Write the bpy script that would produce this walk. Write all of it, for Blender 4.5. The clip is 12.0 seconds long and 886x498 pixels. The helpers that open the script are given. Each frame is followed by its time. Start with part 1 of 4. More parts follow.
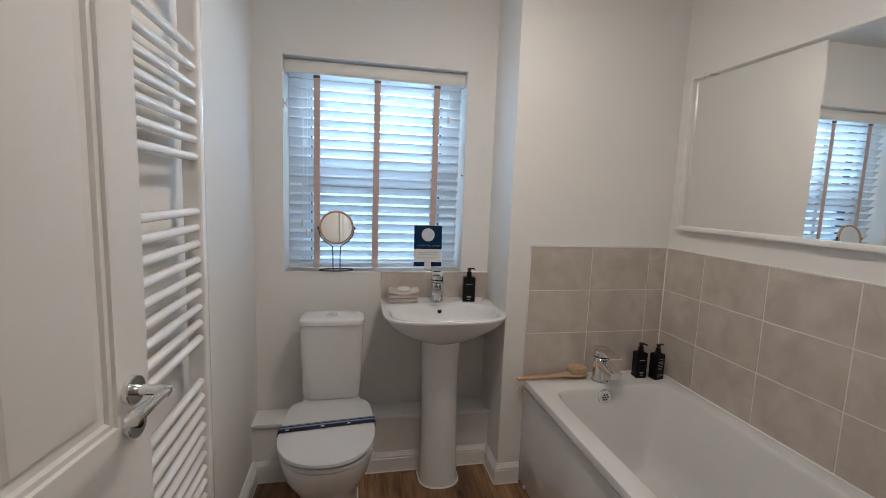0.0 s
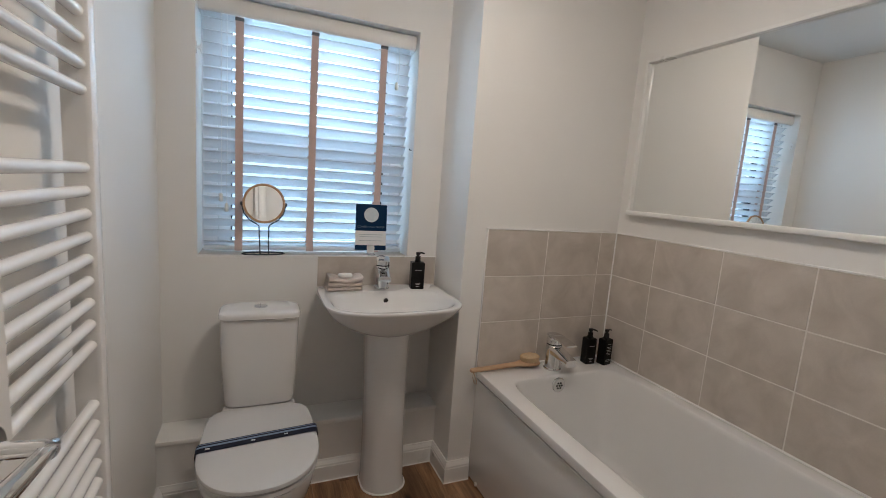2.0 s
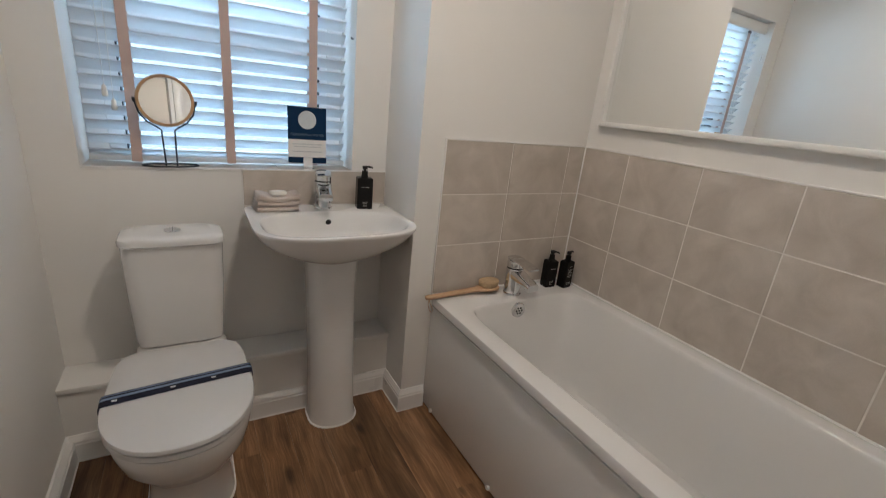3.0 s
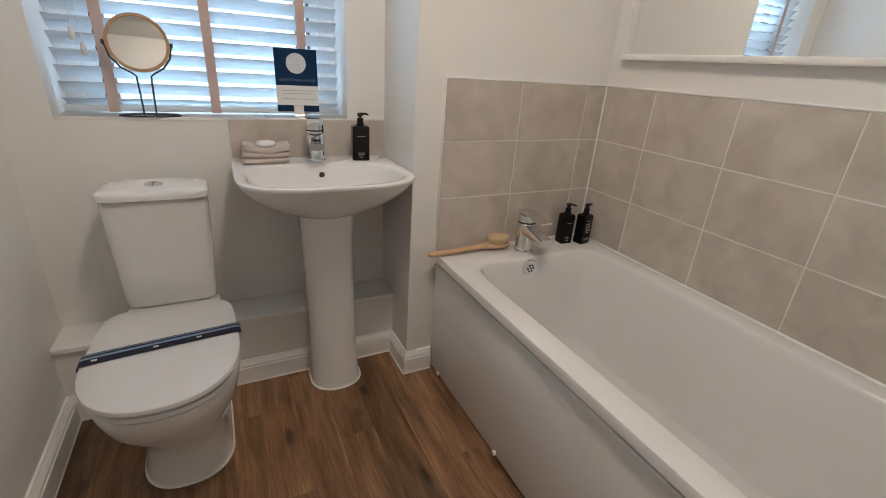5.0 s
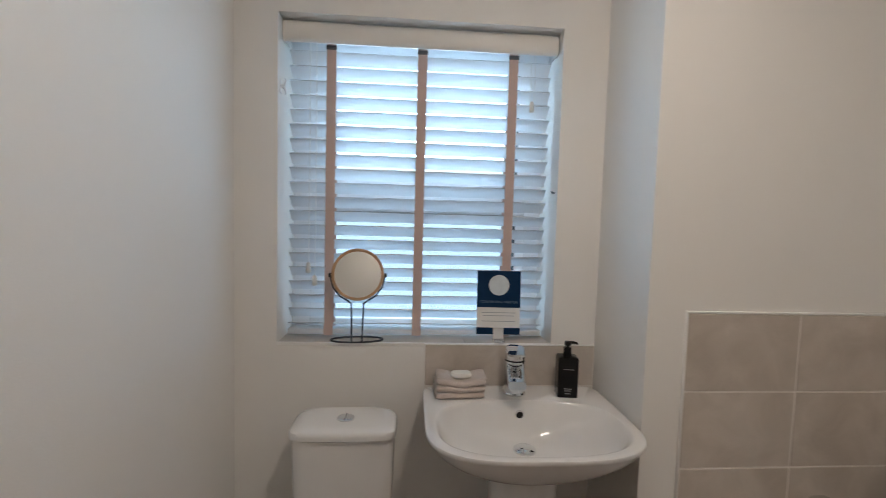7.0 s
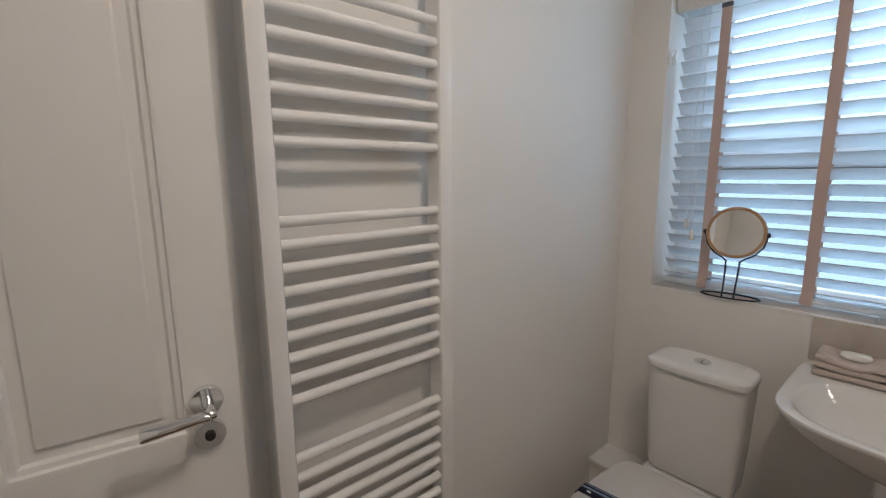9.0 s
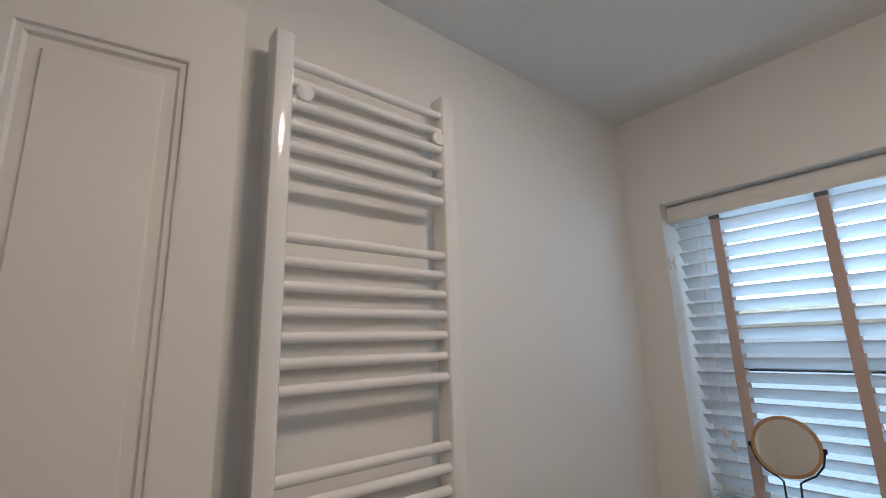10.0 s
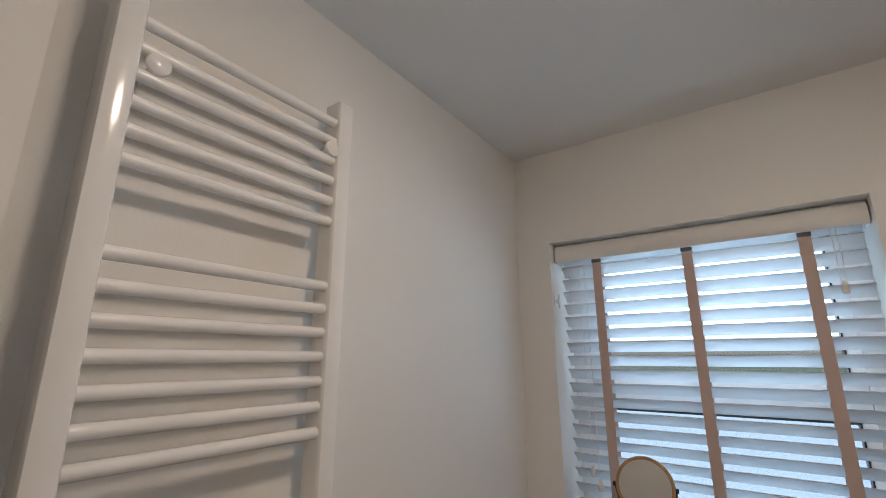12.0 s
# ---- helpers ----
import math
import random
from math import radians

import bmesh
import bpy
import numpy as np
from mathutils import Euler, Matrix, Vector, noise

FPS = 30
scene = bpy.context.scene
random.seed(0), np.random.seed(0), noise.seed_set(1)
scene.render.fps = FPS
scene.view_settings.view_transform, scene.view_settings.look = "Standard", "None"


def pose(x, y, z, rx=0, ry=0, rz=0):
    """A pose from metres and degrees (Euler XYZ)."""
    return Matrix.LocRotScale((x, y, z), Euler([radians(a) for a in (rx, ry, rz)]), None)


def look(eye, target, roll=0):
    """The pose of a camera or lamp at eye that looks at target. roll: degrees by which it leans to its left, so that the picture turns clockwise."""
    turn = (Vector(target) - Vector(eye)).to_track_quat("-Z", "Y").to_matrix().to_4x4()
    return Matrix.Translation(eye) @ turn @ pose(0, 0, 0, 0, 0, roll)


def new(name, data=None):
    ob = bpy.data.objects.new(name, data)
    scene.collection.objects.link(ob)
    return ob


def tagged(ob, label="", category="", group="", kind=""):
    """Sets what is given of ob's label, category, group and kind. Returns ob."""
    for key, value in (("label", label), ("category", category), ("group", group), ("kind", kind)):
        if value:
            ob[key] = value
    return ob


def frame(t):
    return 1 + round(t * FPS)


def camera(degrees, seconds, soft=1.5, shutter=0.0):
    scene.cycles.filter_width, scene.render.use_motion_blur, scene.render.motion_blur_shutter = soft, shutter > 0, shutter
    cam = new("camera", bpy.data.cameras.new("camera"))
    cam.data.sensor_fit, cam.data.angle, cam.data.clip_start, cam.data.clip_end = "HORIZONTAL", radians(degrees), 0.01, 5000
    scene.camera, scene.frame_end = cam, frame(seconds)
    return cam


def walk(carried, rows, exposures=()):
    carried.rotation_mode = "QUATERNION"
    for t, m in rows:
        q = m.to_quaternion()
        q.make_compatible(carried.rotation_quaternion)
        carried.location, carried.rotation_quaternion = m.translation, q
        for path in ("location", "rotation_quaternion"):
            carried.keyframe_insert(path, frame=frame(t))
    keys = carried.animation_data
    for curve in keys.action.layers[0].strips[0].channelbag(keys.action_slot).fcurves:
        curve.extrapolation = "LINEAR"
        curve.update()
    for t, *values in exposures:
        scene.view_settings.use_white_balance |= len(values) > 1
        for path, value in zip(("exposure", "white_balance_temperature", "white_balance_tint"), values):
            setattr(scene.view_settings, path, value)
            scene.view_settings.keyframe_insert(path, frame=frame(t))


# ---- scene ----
cam = camera(90.6, 12.0, soft=0.7, shutter=0.2)
PATH = [
    (0, (-0.084, 0.014, 1.349), (0.319, 1.958, 1.106), 2.1),
    (0.5, (-0.105, 0.045, 1.354), (0.312, 1.991, 1.151), 2.1),
    (1, (-0.145, 0.123, 1.347), (0.346, 2.054, 1.176), 2.5),
    (1.5, (-0.192, 0.195, 1.308), (0.464, 2.071, 1.079), 3.5),
    (2, (-0.186, 0.246, 1.301), (0.594, 2.065, 1.016), 4.2),
    (2.5, (-0.153, 0.353, 1.299), (0.786, 2.081, 0.935), 4.4),
    (3, (-0.104, 0.449, 1.253), (0.869, 2.081, 0.629), 5.9),
    (3.2, (-0.094, 0.474, 1.226), (0.892, 2.06, 0.509), 6.5),
    (4.8, (0.046, 0.468, 1.162), (0.903, 2.078, 0.341), 4.3),
    (5, (0.027, 0.495, 1.174), (0.877, 2.132, 0.4), 3.9),
    (5.5, (0.016, 0.524, 1.17), (0.77, 2.231, 0.448), 4.5),
    (6, (-0.011, 0.595, 1.242), (0.555, 2.458, 0.785), 3.9),
    (6.5, (-0.008, 0.747, 1.349), (0.466, 2.685, 1.207), 2.2),
    (7, (0.0, 0.807, 1.351), (0.148, 2.797, 1.223), 1.6),
    (7.5, (0.137, 0.801, 1.328), (-0.546, 2.638, 0.932), 3.0),
    (7.7, (0.195, 0.769, 1.321), (-0.778, 2.419, 0.745), 3.8),
    (9.3, (0.271, 0.585, 1.38), (-1.32, 1.79, 1.241), -0.8),
    (9.5, (0.25, 0.61, 1.395), (-1.326, 1.83, 1.56), -1.2),
    (10, (0.264, 0.611, 1.486), (-1.245, 1.852, 1.912), -1.8),
    (10.5, (0.271, 0.644, 1.52), (-1.055, 2.071, 1.972), -2.2),
    (11, (0.252, 0.662, 1.545), (-0.93, 2.197, 2.041), -1.2),
    (11.5, (0.201, 0.675, 1.558), (-0.962, 2.221, 2.063), -1.2),
    (12, (0.186, 0.681, 1.545), (-0.946, 2.258, 2.028), -0.1),
]
walk(cam, [(t, look(eye, target, roll)) for t, eye, target, roll in PATH],
     exposures=[(0.0, 1.44, 5830, 10), (2.5, 1.48, 5980, 10), (3.2, 1.62, 6030, 9), (5.0, 1.82, 6080, 10), (5.5, 1.82, 6030, 10), (6.5, 1.32, 6080, 11), (7.5, 1.24, 6180, 11), (9.5, 1.17, 6080, 11), (10.0, 0.97, 6180, 12), (10.5, 0.97, 6330, 13), (12.0, 0.87, 6480, 14)])

# ---- light ----
world = bpy.data.worlds.new("sky")
scene.world = world
world.use_nodes = True
wn = world.node_tree.nodes
sky = wn.new("ShaderNodeTexSky")
sky.sky_type = "NISHITA"
sky.sun_disc = False
sky.sun_elevation = radians(38)
sky.sun_rotation = radians(200)
sky.air_density = 1.0
sky.dust_density = 3.0
world.node_tree.links.new(sky.outputs["Color"], wn["Background"].inputs["Color"])
wn["Background"].inputs["Strength"].default_value = 0.15

sun = new("sun", bpy.data.lights.new("sun", "SUN"))
sun.data.energy, sun.data.angle, sun.data.color = 0.8, radians(15), (1.0, 0.96, 0.9)
sun.matrix_world = look((0, 0, 8), (-2.2, 6.0, 2.0))
tagged(sun, "soft overcast daylight sun", "sun", kind="structure")

# sky light in the window opening: brighter through the upper pane than through the lower
for yc, zc, aim, hh, watts, tone in ((2.58, 1.80, 0.75, 0.44, 4.4, (0.58, 0.81, 1.0)), (2.455, 1.195, 1.195, 0.42, 3.2, (0.57, 0.81, 1.0))):
    day = new("window_daylight", bpy.data.lights.new("window_daylight", "AREA"))
    day.data.shape, day.data.size, day.data.size_y = "RECTANGLE", 0.80, hh
    day.data.energy, day.data.color = watts, tone
    day.matrix_world = look((0.027, yc, zc), (0.027, 1.0, aim))

LAMP = 26.0


# ---- materials ----
def nodes_of(name):
    m = bpy.data.materials.new(name)
    m.use_nodes = True
    nt = m.node_tree
    return m, nt, nt.nodes["Principled BSDF"]


def surface(name, base, rough=0.5, metal=0.0, var=0.04, vscale=4.0, grain=180.0, bump=0.05, rvar=0.08, coat=0.0, ior=1.5, island=0.0):
    """Painted, moulded or fired surface: two scales of tone, uneven gloss and a fine relief."""
    m, nt, b = nodes_of(name)
    tc = nt.nodes.new("ShaderNodeTexCoord")
    big, fine = nt.nodes.new("ShaderNodeTexNoise"), nt.nodes.new("ShaderNodeTexNoise")
    big.inputs["Scale"].default_value, big.inputs["Detail"].default_value = vscale, 5
    fine.inputs["Scale"].default_value, fine.inputs["Detail"].default_value = grain, 3
    for n in (big, fine):
        nt.links.new(tc.outputs["Object"], n.inputs["Vector"])
    mix = nt.nodes.new("ShaderNodeMix")
    mix.data_type = "RGBA"
    lo = [max(0, c * (1 - var)) for c in base]
    hi = [min(1, c * (1 + var)) for c in base]
    mix.inputs[6].default_value, mix.inputs[7].default_value = (*lo, 1), (*hi, 1)
    add = nt.nodes.new("ShaderNodeMath")
    add.operation = "MULTIPLY_ADD"
    add.inputs[1].default_value = 0.3
    nt.links.new(fine.outputs["Fac"], add.inputs[0])
    nt.links.new(big.outputs["Fac"], add.inputs[2])
    sub = nt.nodes.new("ShaderNodeMath")
    sub.operation = "SUBTRACT"
    sub.inputs[1].default_value = 0.15
    nt.links.new(add.outputs[0], sub.inputs[0])
    nt.links.new(sub.outputs[0], mix.inputs[0])
    out = mix.outputs[2]
    if island:
        info = nt.nodes.new("ShaderNodeObjectInfo")
        hsv = nt.nodes.new("ShaderNodeHueSaturation")
        mr = nt.nodes.new("ShaderNodeMapRange")
        mr.inputs["To Min"].default_value, mr.inputs["To Max"].default_value = 1 - island, 1 + island
        nt.links.new(info.outputs["Random"], mr.inputs["Value"])
        nt.links.new(mr.outputs[0], hsv.inputs["Value"])
        nt.links.new(out, hsv.inputs["Color"])
        out = hsv.outputs["Color"]
    nt.links.new(out, b.inputs["Base Color"])
    r = nt.nodes.new("ShaderNodeMapRange")
    r.inputs["To Min"].default_value, r.inputs["To Max"].default_value = max(0.02, rough - rvar), min(1, rough + rvar)
    nt.links.new(big.outputs["Fac"], r.inputs["Value"])
    nt.links.new(r.outputs[0], b.inputs["Roughness"])
    b.inputs["Metallic"].default_value, b.inputs["IOR"].default_value = metal, ior
    b.inputs["Coat Weight"].default_value = coat
    if bump:
        bp = nt.nodes.new("ShaderNodeBump")
        bp.inputs["Strength"].default_value, bp.inputs["Distance"].default_value = bump, 0.002
        nt.links.new(fine.outputs["Fac"], bp.inputs["Height"])
        nt.links.new(bp.outputs[0], b.inputs["Normal"])
    return m


wall_paint = surface("wall_paint", (0.80, 0.785, 0.755), 0.62, var=0.015, vscale=2.5, grain=260, bump=0.12)
ceiling_paint = surface("ceiling_paint", (0.80, 0.80, 0.79), 0.8, var=0.012, vscale=2, grain=220, bump=0.12)
gloss_paint = surface("gloss_paint", (0.82, 0.81, 0.785), 0.3, var=0.012, vscale=3, grain=90, bump=0.03)
door_paint = surface("door_paint", (0.80, 0.785, 0.76), 0.42, var=0.012, vscale=3, grain=140, bump=0.06)
ceramic = surface("ceramic", (0.76, 0.75, 0.735), 0.06, var=0.008, vscale=3, grain=30, bump=0.0, rvar=0.03)
acrylic = surface("acrylic", (0.76, 0.75, 0.735), 0.07, var=0.008, vscale=3, grain=30, bump=0.0, rvar=0.03)
panel_white = surface("panel_white", (0.78, 0.775, 0.765), 0.05, var=0.012, vscale=2, grain=40, bump=0.0, rvar=0.02)
seat_plastic = surface("seat_plastic", (0.64, 0.635, 0.63), 0.22, rvar=0.0, var=0.008, vscale=3, grain=60, bump=0.0)
enamel = surface("enamel", (0.84, 0.83, 0.81), 0.12, var=0.01, vscale=5, grain=80, bump=0.02)
valance_paint = surface("valance_paint", (0.76, 0.74, 0.70), 0.5, var=0.03, vscale=9, grain=200, bump=0.05)
upvc = surface("upvc", (0.84, 0.85, 0.86), 0.3, var=0.01, vscale=3, grain=80, bump=0.01)
clip_steel = surface("clip_steel", (0.75, 0.76, 0.78), 0.16, metal=1.0, var=0.02, bump=0.0)
chrome = surface("chrome", (0.78, 0.79, 0.80), 0.06, metal=1.0, var=0.02, vscale=12, grain=200, bump=0.0, rvar=0.03)
dark_metal = surface("dark_metal", (0.035, 0.038, 0.045), 0.42, metal=0.3, var=0.2, vscale=20, grain=300, bump=0.05)
black_hole = surface("black_hole", (0.01, 0.01, 0.01), 0.6, var=0.1, bump=0.0)
gasket = surface("gasket", (0.02, 0.022, 0.025), 0.6, var=0.1, bump=0.0)
grout = surface("grout", (0.77, 0.73, 0.68), 0.85, var=0.05, vscale=20, grain=400, bump=0.3)
sealant = surface("sealant", (0.86, 0.85, 0.83), 0.35, var=0.01, bump=0.02)
black_bottle = surface("black_bottle", (0.008, 0.0075, 0.0075), 0.18, var=0.15, vscale=10, grain=120, bump=0.0, ior=1.28)
black_plastic = surface("black_plastic", (0.010, 0.010, 0.010), 0.3, var=0.15, vscale=10, grain=120, bump=0.0, ior=1.3)
label_ink = surface("label_ink", (0.42, 0.41, 0.38), 0.5, var=0.05, bump=0.0)
brush_wood = surface("brush_wood", (0.52, 0.34, 0.20), 0.5, var=0.14, vscale=14, grain=130, bump=0.08)
bristle = surface("bristle", (0.55, 0.40, 0.24), 0.8, var=0.2, vscale=60, grain=500, bump=0.6)
bamboo = surface("bamboo", (0.46, 0.27, 0.13), 0.45, var=0.15, vscale=18, grain=150, bump=0.06)
navy = surface("navy", (0.003, 0.026, 0.075), 0.6, var=0.05, bump=0.01, ior=1.25)
card_white = surface("card_white", (0.80, 0.80, 0.79), 0.45, var=0.01, bump=0.01)
card_disc = surface("card_disc", (0.60, 0.65, 0.68), 0.4, var=0.12, vscale=45, grain=200, bump=0.0)
card_ink = surface("card_ink", (0.13, 0.18, 0.25), 0.6, var=0.02, bump=0.0)
card_grey = surface("card_grey", (0.45, 0.47, 0.5), 0.5, var=0.02, bump=0.0)
soap_mat = surface("soap_mat", (0.83, 0.81, 0.76), 0.4, var=0.02, bump=0.02)
band_navy = surface("band_navy", (0.004, 0.006, 0.024), 0.7, var=0.1, vscale=30, bump=0.03)
band_blue = surface("band_blue", (0.20, 0.27, 0.40), 0.5, var=0.1, vscale=30, bump=0.03)
tape_cloth = surface("tape_cloth", (0.58, 0.445, 0.395), 0.85, var=0.07, vscale=30, grain=700, bump=0.4)
cord_white = surface("cord_white", (0.78, 0.77, 0.74), 0.7, var=0.03, bump=0.05)
tassel_mat = surface("tassel_mat", (0.74, 0.70, 0.64), 0.5, var=0.03, bump=0.05)
clip_grey = surface("clip_grey", (0.16, 0.155, 0.15), 0.5, var=0.03, bump=0.0)
# darker than the slat paint: shade of the slats' unlit edges, put into colour
slat_rim_shade = surface("slat_rim_shade", (0.55, 0.55, 0.56), 0.45, var=0.03, bump=0.02)
underlay = surface("underlay", (0.07, 0.035, 0.02), 0.8, var=0.1, bump=0.0)
grass = surface("grass", (0.07, 0.10, 0.045), 0.95, var=0.35, vscale=0.3, grain=8, bump=0.5)
screw_cap = surface("screw_cap", (0.82, 0.82, 0.81), 0.3, var=0.01, bump=0.0)
carpet = surface("carpet", (0.42, 0.38, 0.33), 0.95, var=0.08, vscale=10, grain=500, bump=0.6)


def tile_material():
    """Matt beige stone-effect porcelain: cloudy patches, fine speckle."""
    m, nt, b = nodes_of("beige_tile")
    tc, info = nt.nodes.new("ShaderNodeTexCoord"), nt.nodes.new("ShaderNodeObjectInfo")
    off = nt.nodes.new("ShaderNodeVectorMath")
    off.operation = "MULTIPLY_ADD"
    nt.links.new(info.outputs["Random"], off.inputs[0])
    off.inputs[1].default_value = (7, 11, 5)
    nt.links.new(tc.outputs["Object"], off.inputs[2])
    cloud, speck = nt.nodes.new("ShaderNodeTexNoise"), nt.nodes.new("ShaderNodeTexNoise")
    cloud.inputs["Scale"].default_value, cloud.inputs["Detail"].default_value, cloud.inputs["Distortion"].default_value = 9, 6, 0.6
    speck.inputs["Scale"].default_value, speck.inputs["Detail"].default_value = 260, 3
    for n in (cloud, speck):
        nt.links.new(off.outputs[0], n.inputs["Vector"])
    ramp = nt.nodes.new("ShaderNodeValToRGB")
    ramp.color_ramp.elements[0].position, ramp.color_ramp.elements[0].color = 0.30, (0.47, 0.415, 0.36, 1)
    ramp.color_ramp.elements[1].position, ramp.color_ramp.elements[1].color = 0.70, (0.61, 0.55, 0.49, 1)
    nt.links.new(cloud.outputs["Fac"], ramp.inputs[0])
    hsv = nt.nodes.new("ShaderNodeHueSaturation")
    mr = nt.nodes.new("ShaderNodeMapRange")
    mr.inputs["To Min"].default_value, mr.inputs["To Max"].default_value = 0.95, 1.05
    nt.links.new(speck.outputs["Fac"], mr.inputs["Value"])
    nt.links.new(mr.outputs[0], hsv.inputs["Value"])
    nt.links.new(ramp.outputs[0], hsv.inputs["Color"])
    nt.links.new(hsv.outputs[0], b.inputs["Base Color"])
    b.inputs["Roughness"].default_value = 0.42
    bp = nt.nodes.new("ShaderNodeBump")
    bp.inputs["Strength"].default_value, bp.inputs["Distance"].default_value = 0.08, 0.002
    nt.links.new(speck.outputs["Fac"], bp.inputs["Height"])
    nt.links.new(bp.outputs[0], b.inputs["Normal"])
    return m


def plank_material():
    """Brown oak-effect vinyl plank with long grain and a few knots."""
    m, nt, b = nodes_of("oak_plank")
    L = nt.links.new
    tc, info = nt.nodes.new("ShaderNodeTexCoord"), nt.nodes.new("ShaderNodeObjectInfo")
    off = nt.nodes.new("ShaderNodeVectorMath")
    off.operation = "MULTIPLY_ADD"
    L(info.outputs["Random"], off.inputs[0])
    off.inputs[1].default_value = (13, 29, 3)
    L(tc.outputs["Object"], off.inputs[2])
    warp = nt.nodes.new("ShaderNodeTexNoise")
    warp.inputs["Scale"].default_value, warp.inputs["Detail"].default_value = 3.5, 2
    L(off.outputs[0], warp.inputs["Vector"])
    wv = nt.nodes.new("ShaderNodeVectorMath")
    wv.operation = "MULTIPLY_ADD"
    L(warp.outputs["Color"], wv.inputs[0])
    wv.inputs[1].default_value = (0.045, 0.22, 0)
    L(off.outputs[0], wv.inputs[2])
    st = nt.nodes.new("ShaderNodeMapping")
    st.inputs["Scale"].default_value = (26, 1.9, 1)
    L(wv.outputs[0], st.inputs["Vector"])
    grain = nt.nodes.new("ShaderNodeTexNoise")
    grain.inputs["Scale"].default_value, grain.inputs["Detail"].default_value, grain.inputs["Roughness"].default_value = 1.0, 9, 0.68
    L(st.outputs[0], grain.inputs["Vector"])
    ramp = nt.nodes.new("ShaderNodeValToRGB")
    e = ramp.color_ramp.elements
    e[0].position, e[0].color = 0.27, (0.075, 0.035, 0.017, 1)
    e[1].position, e[1].color = 0.74, (0.42, 0.245, 0.128, 1)
    mid = e.new(0.5)
    mid.color = (0.225, 0.118, 0.056, 1)
    L(grain.outputs["Fac"], ramp.inputs[0])
    km = nt.nodes.new("ShaderNodeMapping")
    km.inputs["Scale"].default_value = (9, 4.0, 1)
    L(wv.outputs[0], km.inputs["Vector"])
    knot = nt.nodes.new("ShaderNodeTexVoronoi")
    knot.inputs["Scale"].default_value = 0.8
    L(km.outputs[0], knot.inputs["Vector"])
    kr = nt.nodes.new("ShaderNodeMapRange")
    kr.inputs["From Min"].default_value, kr.inputs["From Max"].default_value = 0.04, 0.15
    kr.inputs["To Min"].default_value, kr.inputs["To Max"].default_value = 0.25, 1.0
    L(knot.outputs["Distance"], kr.inputs["Value"])
    rnd = nt.nodes.new("ShaderNodeMapRange")
    rnd.inputs["To Min"].default_value, rnd.inputs["To Max"].default_value = 0.74, 1.24
    L(info.outputs["Random"], rnd.inputs["Value"])
    mul = nt.nodes.new("ShaderNodeMath")
    mul.operation = "MULTIPLY"
    L(kr.outputs[0], mul.inputs[0])
    L(rnd.outputs[0], mul.inputs[1])
    blotch = nt.nodes.new("ShaderNodeTexNoise")
    blotch.inputs["Scale"].default_value, blotch.inputs["Detail"].default_value = 2.2, 4
    bm_ = nt.nodes.new("ShaderNodeMapping")
    bm_.inputs["Scale"].default_value = (5, 1.6, 1)
    L(off.outputs[0], bm_.inputs["Vector"])
    L(bm_.outputs[0], blotch.inputs["Vector"])
    br = nt.nodes.new("ShaderNodeMapRange")
    br.inputs["From Min"].default_value, br.inputs["From Max"].default_value = 0.3, 0.7
    br.inputs["To Min"].default_value, br.inputs["To Max"].default_value = 0.72, 1.3
    L(blotch.outputs["Fac"], br.inputs["Value"])
    mul2 = nt.nodes.new("ShaderNodeMath")
    mul2.operation = "MULTIPLY"
    L(mul.outputs[0], mul2.inputs[0])
    L(br.outputs[0], mul2.inputs[1])
    fm = nt.nodes.new("ShaderNodeMapping")
    fm.inputs["Scale"].default_value = (190, 7, 1)
    L(wv.outputs[0], fm.inputs["Vector"])
    fine = nt.nodes.new("ShaderNodeTexNoise")
    fine.inputs["Scale"].default_value, fine.inputs["Detail"].default_value, fine.inputs["Roughness"].default_value = 1.0, 5, 0.7
    L(fm.outputs[0], fine.inputs["Vector"])
    fr = nt.nodes.new("ShaderNodeMapRange")
    fr.inputs["From Min"].default_value, fr.inputs["From Max"].default_value = 0.34, 0.62
    fr.inputs["To Min"].default_value, fr.inputs["To Max"].default_value = 0.76, 1.14
    L(fine.outputs["Fac"], fr.inputs["Value"])
    mul3 = nt.nodes.new("ShaderNodeMath")
    mul3.operation = "MULTIPLY"
    L(mul2.outputs[0], mul3.inputs[0])
    L(fr.outputs[0], mul3.inputs[1])
    hsv = nt.nodes.new("ShaderNodeHueSaturation")
    L(mul3.outputs[0], hsv.inputs["Value"])
    L(ramp.outputs[0], hsv.inputs["Color"])
    L(hsv.outputs[0], b.inputs["Base Color"])
    b.inputs["Roughness"].default_value = 0.4
    bp = nt.nodes.new("ShaderNodeBump")
    bp.inputs["Strength"].default_value, bp.inputs["Distance"].default_value = 0.15, 0.001
    L(grain.outputs["Fac"], bp.inputs["Height"])
    L(bp.outputs[0], b.inputs["Normal"])
    return m


def towel_material():
    m = surface("towel_cloth", (0.62, 0.53, 0.47), 0.95, var=0.10, vscale=40, grain=900, bump=1.0)
    m.node_tree.nodes["Principled BSDF"].inputs["Sheen Weight"].default_value = 0.4
    return m


def glass_material(name, rough=0.0, tint=(0.93, 0.97, 0.98)):
    m, nt, b = nodes_of(name)
    b.inputs["Base Color"].default_value = (*tint, 1)
    b.inputs["Transmission Weight"].default_value, b.inputs["Roughness"].default_value, b.inputs["IOR"].default_value = 1.0, rough, 1.45
    return m


def mirror_material():
    m, nt, b = nodes_of("mirror_silver")
    b.inputs["Base Color"].default_value = (0.90, 0.91, 0.90, 1)
    b.inputs["Metallic"].default_value, b.inputs["Roughness"].default_value = 1.0, 0.012
    return m


